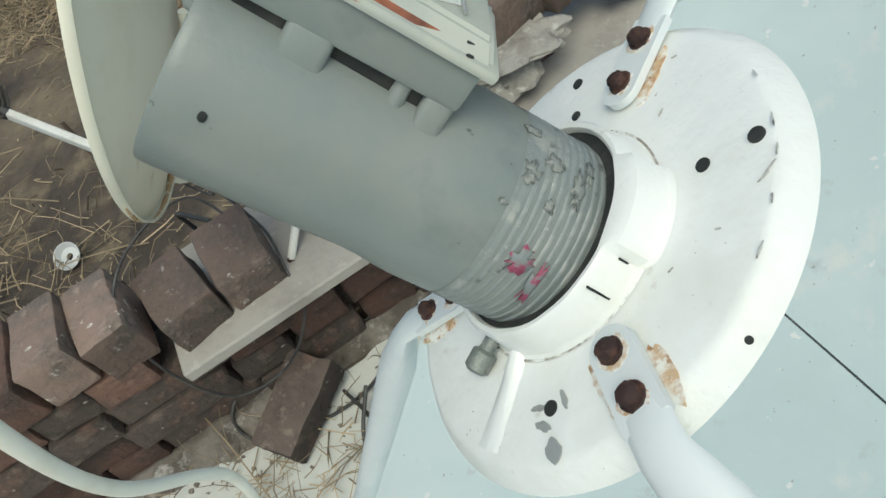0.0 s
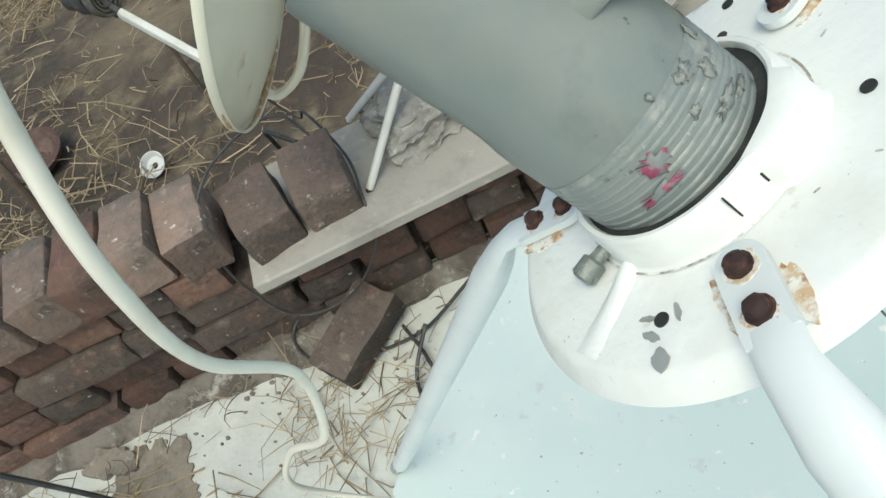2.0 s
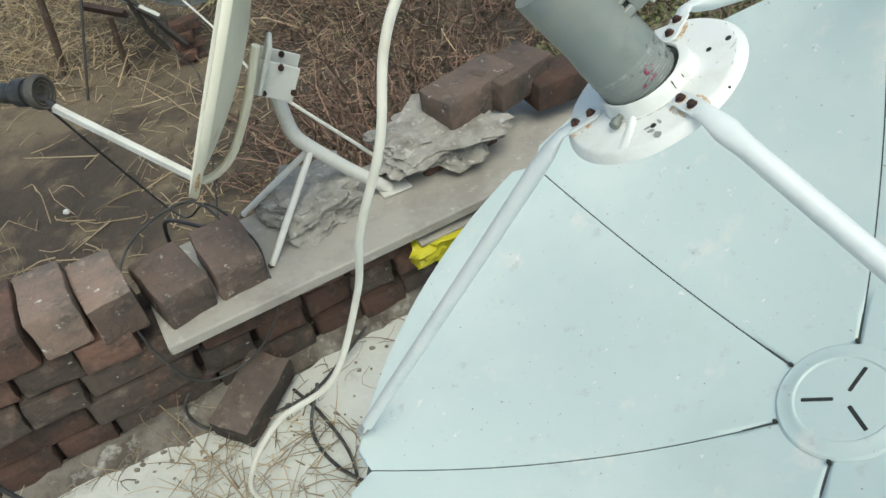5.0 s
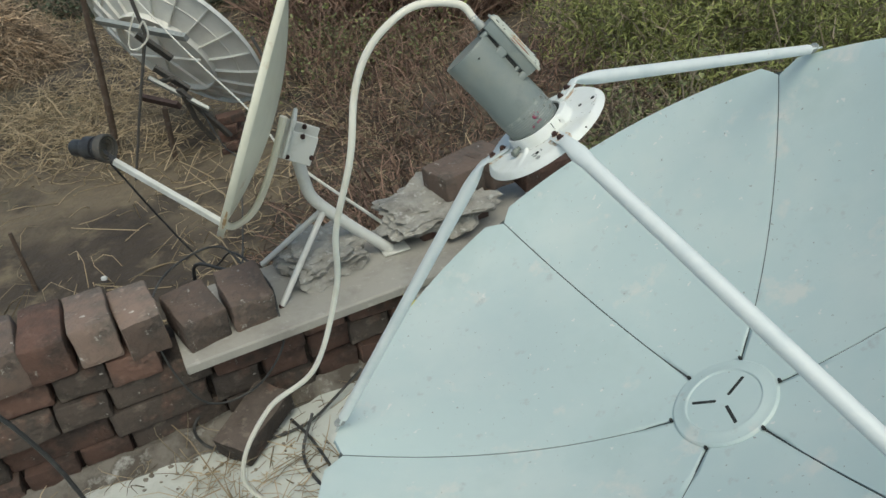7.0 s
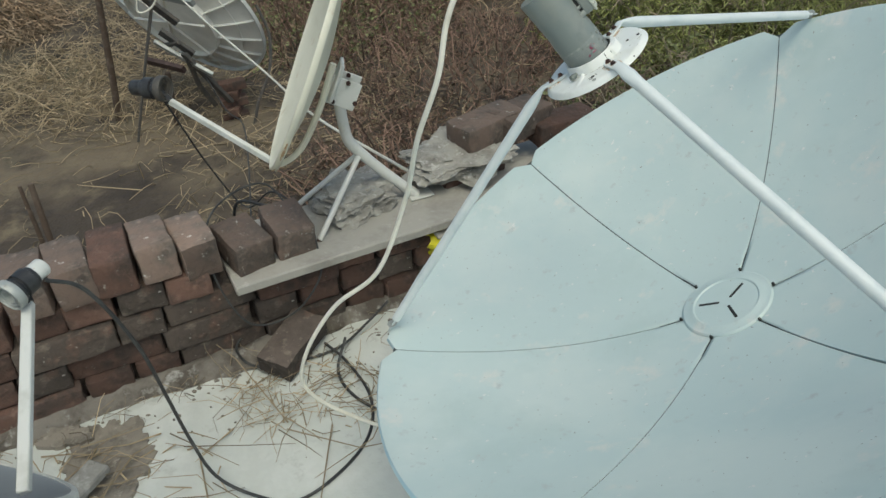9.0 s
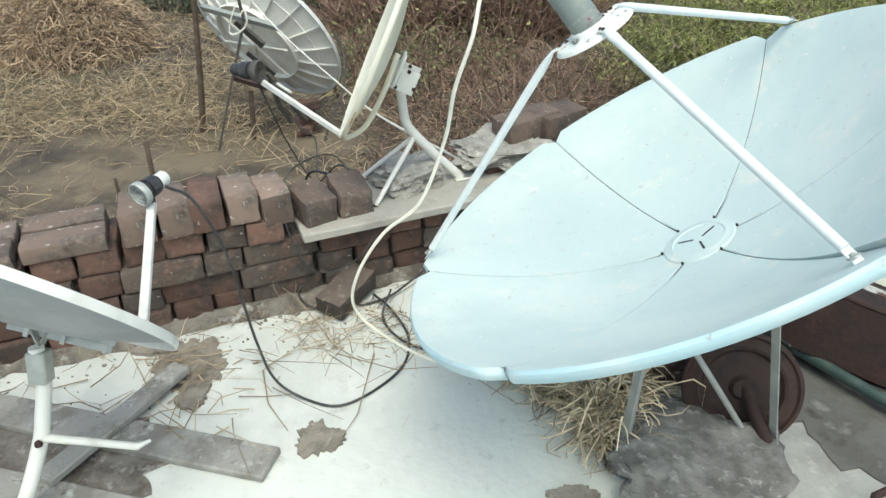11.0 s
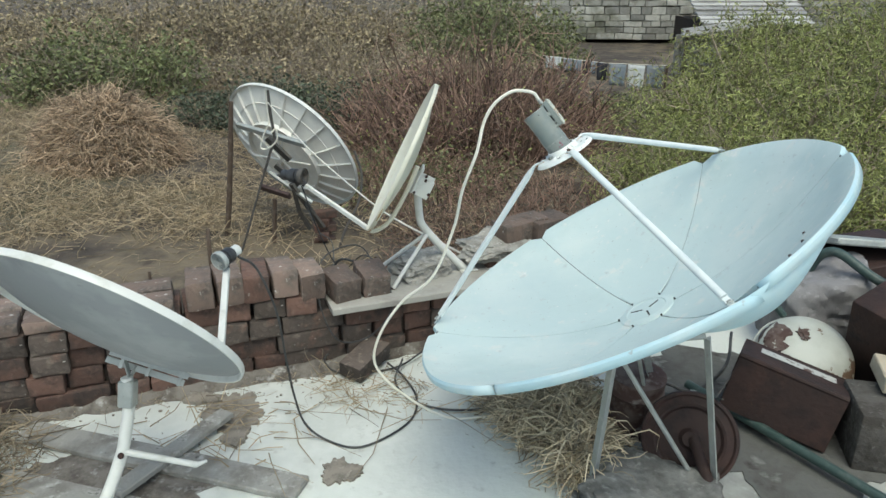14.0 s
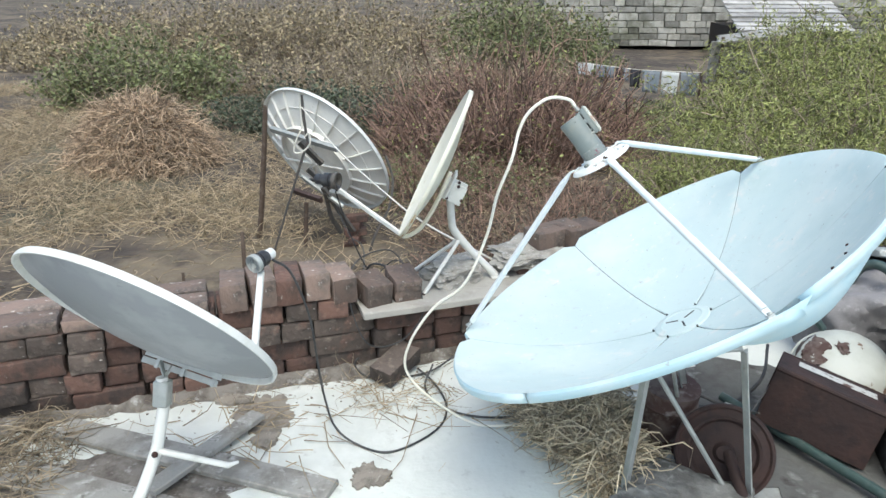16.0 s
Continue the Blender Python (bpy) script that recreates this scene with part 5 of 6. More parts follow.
solo("stone_slab", box((1.25, 0.30, 0.028), frame_of(wall_point(0.285 + 0.625, -0.095, 0.2435), (0, 0, 1), WD), 0.004, 1), SLAB, wall_point(0.9, -0.1, 0.228), "long grey stone slab lying along the wall top", "slab")
solo("rubble_block", rock((0.195, 0.18, 0.075), 3, pose(-0.37, 1.105, 0.288, 3, -5, 30), 0.36, 5), ROCK, (-0.36, 1.12, 0.258), "broken lump of rough grey concrete on the slab", "rubble", "rubble on the wall")
solo("rubble_block", rock((0.27, 0.19, 0.060), 8, pose(-0.06, 1.23, 0.325, 6, -4, 15), 0.42, 5), ROCK, (-0.06, 1.26, 0.29), "flat broken slab of rough grey concrete", "rubble", "rubble on the wall")
loose_brick((0.22, 0.11, 0.075), pose(-0.02, 1.25, 0.275, 0, 0, 25), 51, BRICK, (-0.02, 1.25, 0.24), "dark red brick under the broken concrete", "loose bricks on the wall")
loose_brick((0.115, 0.22, 0.085), pose(0.045, 1.29, 0.385, 3, 0, -58), 52, BRICK_TOP, (0.055, 1.29, 0.36), "loose pale red brick on the broken concrete", "loose bricks on the wall")
loose_brick((0.115, 0.20, 0.08), pose(0.155, 1.335, 0.385, -2, 4, -50), 53, BRICK_TOP, (0.15, 1.33, 0.36), "loose pale red brick on the broken concrete", "loose bricks on the wall")
loose_brick((0.22, 0.11, 0.075), pose(0.30, 1.36, 0.34, 0, 0, 20), 54, BRICK, (0.30, 1.36, 0.30), "dark red brick at the end of the slab", "loose bricks on the wall")
solo("tile", box((0.22, 0.12, 0.012), pose(-0.06, 1.06, 0.215, 8, 0, 22), 0.003), SLAB, (-0.06, 1.06, 0.2), "pale stone offcut poking out of the wall", "stone")


stack = thing("brick_stack", (-1.60, 5.25, FIELD - 0.05), "small stack of red bricks propping the old dish", "brick stack")
for i in range(5):
    ob = new("brick", STRETCH[(i * 2) % 6])
    ob.parent = stack
    ob.matrix_basis = pose(0.006 * i, 0.01 * (i % 2), 0.037 + 0.073 * i, 0, 0, 20 + 70 * (i % 2))


def make_bag():
    bm = rock((0.16, 0.10, 0.065), 14, pose(-0.09, 1.03, 0.178, 10, 0, 20), 0.5, 4)
    solo("plastic_bag", bm, YELLOW, (-0.10, 1.02, 0.13), "crumpled yellow plastic bag stuffed into the wall", "plastic bag")


make_bag()
loose_brick((0.10, 0.19, 0.065), pose(-0.560, 0.755, 0.052, 8, 5, -30), 55, BRICK_GREY, (-0.555, 0.735, 0.01), "broken brick lying at the wall foot")
solo("steel_cup", lathe([(0.020, 0), (0.060, 0.0), (0.080, 0.04), (0.075, 0.04), (0.054, 0.008), (0.020, 0.010)], frame_of((-2.70, 2.77, field_height(-2.70, 2.77) + 0.035), (0.1, -0.5, 0.8)), 20, close=True), CLOTH_1, (-2.70, 2.77, FIELD), "small shiny steel cup lying on the soil", "cup")
solo("white_cup", rock((0.035, 0.03, 0.025), 21, pose(-2.15, 3.4, FIELD + 0.03), 0.2, 2), CLOTH_1, (-2.15, 3.4, FIELD), "crumpled white scrap lying on the soil", "litter")


# ---- timber and straw on the terrace ----
def plank(a, b, w, h, label, z=0.0, roll=0):
    a, b = Vector((*a, z + h / 2)), Vector((*b, z + h / 2))
    m = frame_of((a + b) / 2, (0, 0, 1), b - a) @ pose(0, 0, 0, roll, 0, 0)
    bm = box(((b - a).length, w, h), m, 0.004, 1)
    return solo("plank", bm, WOOD, ((a.x + b.x) / 2, (a.y + b.y) / 2, z), label, "plank", "old planks")


plank((-1.62, 0.33), (-0.66, 0.08), 0.10, 0.022, "grey weathered plank lying on the cement", 0.0)
plank((-1.18, 0.02), (-0.98, 0.42), 0.06, 0.022, "grey weathered plank lying across another", 0.023)
plank((-1.65, 0.10), (-0.86, -0.10), 0.12, 0.02, "grey weathered plank lying on the cement", 0.0)


def sack_shape():
    bm = rock((0.36, 0.30, 0.34), 40, Matrix.Identity(4), 0.10, 5)
    for v in bm.verts:
        p = v.co.copy()
        q = Vector((p.x * 5 + p.z * 9, p.y * 6, p.z * 3 - p.x * 4))
        v.co += p.normalized() * (0.010 * (1 - abs(noise.noise(q * 0.8)) * 4) + 0.006 * (1 - abs(noise.noise(q * 2.3)) * 4))
    bmesh.ops.transform(bm, matrix=pose(1.21, 1.00, 0.170, 0, -8, 10), verts=bm.verts)
    return bm


# ---- scrap beside the stand ----
def make_wheel():
    c = Vector((0.478, 0.200, 0.122))
    m = frame_of(c, (-0.22, -0.86, 0.45), (1, 0, 0))
    ob = solo("iron_disc", lathe([(0.0, 0.010), (0.022, 0.012), (0.026, 0.004), (0.032, -0.004), (0.088, -0.008), (0.096, 0.003), (0.104, 0.005), (0.112, 0.001), (0.124, 0.000), (0.130, 0.006), (0.138, 0.004), (0.141, -0.006), (0.137, -0.022), (0.0, -0.022)], m, 64), RUST, (0.52, 0.27, 0.0), "large rusty iron disc leaning against the stand", "iron disc")
    p = m @ Vector((0.01, 0.0, 0.0))
    q = Vector((0.515, -0.02, 0.016))
    shaft = new("shaft", finish(tube([p, q], 0.017, 14), "shaft", RUST, True, ob.location))
    shaft.parent = ob
    tagged(shaft, "rusty round shaft")


make_wheel()
solo("rusty_drum", lathe([(0.0, 0.0), (0.085, 0.0), (0.09, 0.006), (0.088, 0.05), (0.092, 0.055), (0.088, 0.06), (0.088, 0.15), (0.092, 0.156), (0.088, 0.162), (0.09, 0.21), (0.08, 0.212), (0.0, 0.208)], pose(0.355, 0.43, 0.003, 4, 3, 0), 40), RUST_L, (0.355, 0.43, 0.0), "small rusty drum with flaking pink-grey paint", "drum")


def open_tin():
    """A bent rectangular sheet-metal tin, open at one end, lying on its side."""
    mid, ax = Vector((0.885, 0.47, 0.215)), Vector((0.86, -0.47, -0.20)).normalized()
    a, b = mid - ax * 0.15, mid + ax * 0.15
    up = Vector((0.25, 0.10, 0.95))
    up = (up - ax * up.dot(ax)).normalized()
    side = ax.cross(up)
    m = Matrix.Translation((a + b) / 2 - up * 0.10 - side * 0.0) @ Matrix((ax, side, up)).transposed().to_4x4()
    L, W, H = (b - a).length + 0.03, 0.20, 0.19
    ob = solo("metal_tin", box((0.003, W, H), m @ Matrix.Translation((L / 2, 0, 0)), 0.001), RUST, (0.88, 0.42, 0.0), "rusty open sheet-metal tin lying on its side", "metal tin")
    for name, size, off, mat, label in (("side", (L, W, 0.003), (0, 0, H / 2), RUST, ""), ("side", (L, W, 0.003), (0, 0, -H / 2), RUST, ""), ("side", (L, 0.003, H), (0, W / 2, 0), RUST, ""), ("side", (L, 0.003, H), (0, -W / 2, 0), RUST, ""), ("label", (L * 0.72, 0.055, 0.001), (0.01, -0.035, H / 2 + 0.0025), PEEL, "remains of pale peeling paint")):
        bm = box(size, m @ Matrix.Translation(off), 0.0008)
        sub = new(name, finish(bm, name, mat, False, ob.location))
        sub.parent = ob
        tagged(sub, label)
    edge = bmesh.new()
    for sy in (-1, 1):
        tube([m @ Vector((-L / 2, sy * (W / 2 - 0.004), H / 2 - 0.004)), m @ Vector((L / 2, sy * (W / 2 - 0.004), H / 2 - 0.004))], 0.009, 8, edge)
    sub = new("folded_edge", finish(edge, "folded_edge", RUST, True, ob.location))
    sub.parent = ob


open_tin()
PAN = [(0.0, 0.10), (0.06, 0.097), (0.12, 0.082), (0.155, 0.055), (0.168, 0.02), (0.170, 0.0)]
PM = frame_of((1.005, 0.66, 0.118), (-0.05, -0.62, 0.75), (1, 0, 0))
pan = solo("enamel_pan", lathe(PAN + [(0.165, 0.0), (0.162, 0.02), (0.148, 0.052), (0.115, 0.076), (0.0, 0.094)], PM, 56), PANWHITE, (0.99, 0.66, 0.05), "upturned round pan of chipped white enamel leaning on the tin", "pan")


def pan_patch(a0, a1, r0, r1, seed):
    bm = bmesh.new()
    rows = []
    for i in range(9):
        row = []
        for k in range(15):
            a = a0 + (a1 - a0) * k / 14 + 0.18 * noise.noise(Vector((i * 0.7, k * 0.3, seed)))
            edge = 0.030 * noise.noise(Vector((k * 0.55, seed, 2)))
            r = min(0.166, max(0.01, r0 + edge + (r1 - r0) * i / 8))
            j = max(q for q in range(5) if PAN[q][0] <= r)
            z = PAN[j][1] + (PAN[j + 1][1] - PAN[j][1]) * (r - PAN[j][0]) / (PAN[j + 1][0] - PAN[j][0])
            row.append(bm.verts.new(PM @ Vector((r * math.cos(a), r * math.sin(a), z + 0.0015))))
        rows.append(row)
    for p, q in zip(rows, rows[1:]):
        for k in range(14):
            bm.faces.new((p[k], p[k + 1], q[k + 1], q[k]))
    ob = part("rust_patch", bm, RUST_L, pan, "brown rust where the enamel has come off")
    sol = ob.modifiers.new("thickness", "SOLIDIFY")
    sol.thickness, sol.offset = 0.002, -1


pan_patch(2.1, 3.7, 0.09, 0.165, 1)
pan_patch(1.5, 2.0, 0.05, 0.09, 4)
part("rim", lathe([(0.168, 0.004), (0.174, 0.003), (0.175, -0.002), (0.168, -0.003)], PM, 56, close=True), PANWHITE, pan)
solo("green_pipe", tube([(0.60, 0.62, 0.05), (0.72, 0.44, 0.045), (0.97, 0.07, 0.04), (1.20, -0.27, 0.035)], 0.016, 14), GREENPIPE, (0.9, 0.18, 0.02), "long dark green painted steel pipe on the floor", "pipe")
solo("dark_pipe", tube([(0.36, 0.62, 0.018), (0.62, 0.57, 0.016)], 0.014, 12), CABLE_B, (0.5, 0.6, 0.0), "black plastic pipe lying on the cement", "pipe")
solo("sheet_box", box((0.34, 0.30, 0.36), pose(1.36, 0.62, 0.235, 8, -16, 28), 0.008, 2), RUST, (1.33, 0.60, 0.0), "brown rusted sheet-metal box standing tilted", "box")
solo("cement_block", box((0.26, 0.22, 0.20), pose(1.13, 0.30, 0.10, 0, 0, -12), 0.012, 2), BLOCK, (1.13, 0.30, 0.0), "dirty grey cement block", "block")
solo("wood_offcut", box((0.20, 0.16, 0.05), pose(1.20, 0.37, 0.235, 3, 4, -14), 0.004, 1), SAWN, (1.20, 0.37, 0.20), "pale sawn wood offcut on the cement block", "wood")
solo("rubble_block", rock((0.36, 0.27, 0.11), 31, pose(0.335, 0.045, 0.020, 0, 2, -8), 0.30, 5), BLOCK_L, (0.335, 0.045, 0.0), "flat lump of rough grey concrete holding down the stand", "rubble")
solo("sack", sack_shape(), BAG, (1.21, 1.00, 0.0), "creased grey cloth sack full of scrap", "sack")
solo("sheet_tray", box((0.50, 0.30, 0.03), pose(1.44, 1.20, 0.375, -15, 8, 12), 0.006, 1), GALV, (1.44, 1.2, 0.33), "bent grey steel tray on the scrap heap", "tray")
solo("sheet_box", box((0.5, 0.34, 0.34), pose(1.47, 1.22, 0.17, 0, 0, 20), 0.006, 1), RUST, (1.45, 1.2, 0.0), "brown rusted box under the tray", "box")
solo("rubber_hose", tube(spline([(1.12, 1.02, 0.02), (1.15, 1.03, 0.30), (1.20, 0.97, 0.42), (1.31, 0.86, 0.36), (1.5, 0.74, 0.27)], 6), 0.018, 10), GREENPIPE, (1.12, 1.02, 0.0), "bent dark green hose on the scrap heap", "hose")
solo("wire_rod", tube([(0.53, 0.14, 0.30), (0.60, 0.36, 0.16), (0.80, 0.62, 0.20)], 0.003, 6), DARKMETAL, (0.7, 0.5, 0.1), "thin dark wire stretched behind the stand", "wire")
solo("wire_rod", tube(spline([(0.40, 0.70, 0.01), (0.52, 0.62, 0.05), (0.62, 0.60, 0.03), (0.74, 0.66, 0.10), (0.80, 0.80, 0.16)], 6), 0.006, 6), CABLE_B, (0.5, 0.62, 0.0), "thin black hose curling on the cement behind the stand", "hose")
solo("white_plug", tube([(0.595, 0.55, 0.012), (0.61, 0.575, 0.05)], 0.012, 10), CLOTH_1, (0.595, 0.55, 0.0), "short white plastic tube on the cement", "plastic tube")


def wire_basket():
    ob = thing("wire_basket", (0.84, -0.225, 0), "brown wire basket lying on the cement", "basket")
    pts = [(0.62, -0.155, 0.085), (0.66, -0.095, 0.085), (0.74, -0.060, 0.085), (1.09, 0.005, 0.085), (1.13, -0.425, 0.085), (0.65, -0.425, 0.085), (0.62, -0.155, 0.085)]
    part("rim", tube(pts, 0.009, 8), RUST, ob)
    for i in range(9):
        x = 0.67 + i * 0.05
        part("wire", tube([(x, -0.405, 0.085), (x + 0.01, -0.385, 0.012), (x + 0.01, -0.105 + 0.01 * i, 0.012), (x, -0.085 + 0.01 * i, 0.085)], 0.005, 6), RUST, ob)
    for i in range(4):
        y = -0.375 + i * 0.08
        part("wire", tube([(0.65, y, 0.02), (1.11, y + 0.02, 0.02)], 0.005, 6), RUST, ob)


wire_basket()

# ---- straw ----
rng = np.random.default_rng(7)


def scatter(n, cx, cy, rx, ry, z, length, radius, flat=0.25, mound=0.0, power=0.5, bend=0.22, seg=2):
    a = rng.uniform(0, 2 * math.pi, n)
    f = rng.uniform(0, 1, n) ** power
    x, y = cx + rx * f * np.cos(a), cy + ry * f * np.sin(a)
    top = mound * (1 - f ** 2) ** 0.8
    zz = z + top * rng.uniform(0.75, 1.0, n) + rng.uniform(0, 0.02, n)
    d = rng.normal(size=(n, 3))
    d[:, 2] *= flat
    if mound:
        d[:, 0] += 0.25 * np.cos(a) * f
        d[:, 1] += 0.25 * np.sin(a) * f
        d[:, 2] -= 0.5 * f * mound
    L = length * rng.uniform(0.4, 1.3, n)
    return stems(rng, np.stack([x, y, zz], 1), d, L, radius * rng.uniform(0.6, 1.3, n), bend, seg)


V1, F1 = scatter(1900, 0.165, 0.33, 0.090, 0.24, 0.004, 0.11, 0.0032, 0.10, 0.065, 0.5, 0.55, 4)
V2, F2 = scatter(1600, 0.060, 0.58, 0.175, 0.15, 0.004, 0.12, 0.0030, 0.10, 0.055, 0.5, 0.5, 4)
V3, F3 = scatter(1300, 0.065, 0.43, 0.120, 0.12, 0.004, 0.12, 0.0026, 0.12, 0.035, 0.6, 0.5, 4)
V, F = np.concatenate([V1, V2, V3]), np.concatenate([F1, F2 + len(V1), F3 + len(V1) + len(V2)])
stuff("straw_heap", V, F, STRAW_H, (0.10, 0.42, 0), "tangled heap of dry straw under the dish", "straw")
V, F = scatter(160, -0.52, 0.60, 0.20, 0.13, 0.004, 0.10, 0.0016, 0.10)
stuff("loose_straw", V, F, STRAW, (-0.52, 0.60, 0), "wisps of straw strewn on the cement", "straw")
V, F = scatter(70, -0.98, 0.34, 0.30, 0.20, 0.006, 0.20, 0.0022, 0.06)
stuff("loose_straw", V, F, STRAW, (-0.98, 0.34, 0), "long straw stalks strewn on the cement", "straw")
V, F = scatter(1100, -1.80, 0.12, 0.32, 0.30, 0.004, 0.12, 0.0024, 0.08, 0.02, 0.5, 0.4, 4)
stuff("loose_straw", V, F, STRAW_M, (-1.80, 0.12, 0), "matted old straw on the floor by the planks", "straw")
V, F = scatter(14, -0.36, 0.50, 0.35, 0.03, 0.006, 0.5, 0.002, 0.02)
stuff("loose_straw", V, F, STRAW, (-0.36, 0.50, 0), "long straw stalks on the cement", "straw")
s = rng.uniform(-2.4, 1.4, 260)
P = np.array([tuple(wall_point(q, rng.uniform(0.0, 0.14), 0.018)) for q in s])
d = rng.normal(size=(260, 3))
d[:, 2] *= 0.3
V, F = stems(rng, P, d, rng.uniform(0.03, 0.10, 260), rng.uniform(0.001, 0.002, 260), 0.5, 4)
stuff("loose_straw", V, F, STRAW_M, wall_point(0), "bits of straw and root along the wall foot", "straw")

# field straw: thick near the heap, thin on the bare soil behind the wall
n = 110000
x = rng.uniform(-12, 3.5, n)
y = rng.uniform(2.0, 15, n)
w = np.array([noise.noise(Vector((a * 0.55, b * 0.55, 11))) for a, b in zip(x, y)])
lean = np.clip((-x - 1.2) / 2.4, 0.45, 1.0) * np.clip((y - 2.6) / 2.4, 0.50, 1.0)
keep = rng.uniform(0, 1, n) < lean * np.clip(0.55 + 1.6 * w, 0.08, 1)
keep &= np.hypot(x + 3.66, y - 3.01) > 0.34
x, y = x[keep], y[keep]
z = np.array([field_height(a, b) for a, b in zip(x, y)]) + rng.uniform(0.0, 0.03, len(x))
d = rng.normal(size=(len(x), 3))
d[:, 2] = np.abs(d[:, 2]) * 0.22
V, F = stems(rng, np.stack([x, y, z], 1), d, rng.uniform(0.08, 0.34, len(x)), rng.uniform(0.003, 0.0068, len(x)), 0.55, 3)
stuff("field_straw", V, F, STRAW, (-4, 6, FIELD), "dry straw strewn over the field", "straw")


def mound_mesh(cx, cy, rx, ry, h, seed, mat, name, label, category):
    bm = bmesh.new()
    rings = []
    for i in range(15):
        t = i / 14
        ring = []
        for k in range(40):
            a = 2 * math.pi * k / 40
            f = 1 + 0.12 * noise.noise(Vector((math.cos(a) * 1.5, math.sin(a) * 1.5, seed)))
            zz = h * (1 - t ** 2.2) * (1 + 0.15 * noise.noise(Vector((math.cos(a) * t * 3, math.sin(a) * t * 3, seed + 4))))
            ring.append(bm.verts.new((cx + rx * f * t * math.cos(a), cy + ry * f * t * math.sin(a), FIELD - 0.08 + zz)))
        rings.append(ring)
    for p, q in zip(rings[1:], rings[2:]):
        for k in range(40):
            bm.faces.new((p[k], p[(k + 1) % 40], q[(k + 1) % 40], q[k]))
    bm.faces.new(rings[1])
    for v in rings[0]:
        bm.verts.remove(v)
    return solo(name, bm, mat, (cx, cy, FIELD), label, category, kind="stuff")


mound_mesh(-5.20, 8.25, 1.02, 0.85, 0.86, 1, STRAW_D, "hay_stack", "rounded stack of straw in the field", "haystack")
n = 14000
a = rng.uniform(0, 2 * math.pi, n)
f = rng.uniform(0, 1, n) ** 0.55
h = 0.88 * (1 - f ** 2.4) * (1 + 0.05 * rng.normal(size=n))
P = np.stack([-5.20 + 1.04 * f * np.cos(a), 8.25 + 0.88 * f * np.sin(a), FIELD - 0.07 + h], 1)
d = np.stack([np.cos(a) * 0.35, np.sin(a) * 0.35, -0.7 * f], 1) + rng.normal(size=(n, 3)) * np.array([1.0, 1.0, 0.45])
V, F = stems(rng, P, d, rng.uniform(0.10, 0.32, n), rng.uniform(0.004, 0.0095, n), 0.7, 4)
stuff("hay_stack_straw", V, F, HAY, (-5.15, 8.2, FIELD), "dry tan straw covering the stack", "straw")


# rusty iron bowl lying tilted on the soil
BOWL = material("rusted_bowl_iron", (0.105, 0.062, 0.052), 0.7, 0.2, [((0.15, 0.105, 0.085), 9, 0.5, 0.66, 6), ((0.05, 0.03, 0.026), 22, 0.55, 0.7, 5)], 0.4, 60)
BM = frame_of((-3.66, 3.01, field_height(-3.66, 3.01) + 0.012), (0.10, -0.16, 1.0))
BOWL_SHAPE = [(0.0, 0.0), (0.07, 0.004), (0.125, 0.024), (0.170, 0.060), (0.198, 0.104), (0.205, 0.112), (0.211, 0.108), (0.206, 0.098), (0.177, 0.052), (0.130, 0.015), (0.072, -0.005), (0.0, -0.009)]
solo("iron_bowl", lathe(BOWL_SHAPE, BM, 48), BOWL, (-3.66, 3.01, FIELD), "wide shallow rusty iron bowl lying on bare soil", "bowl")


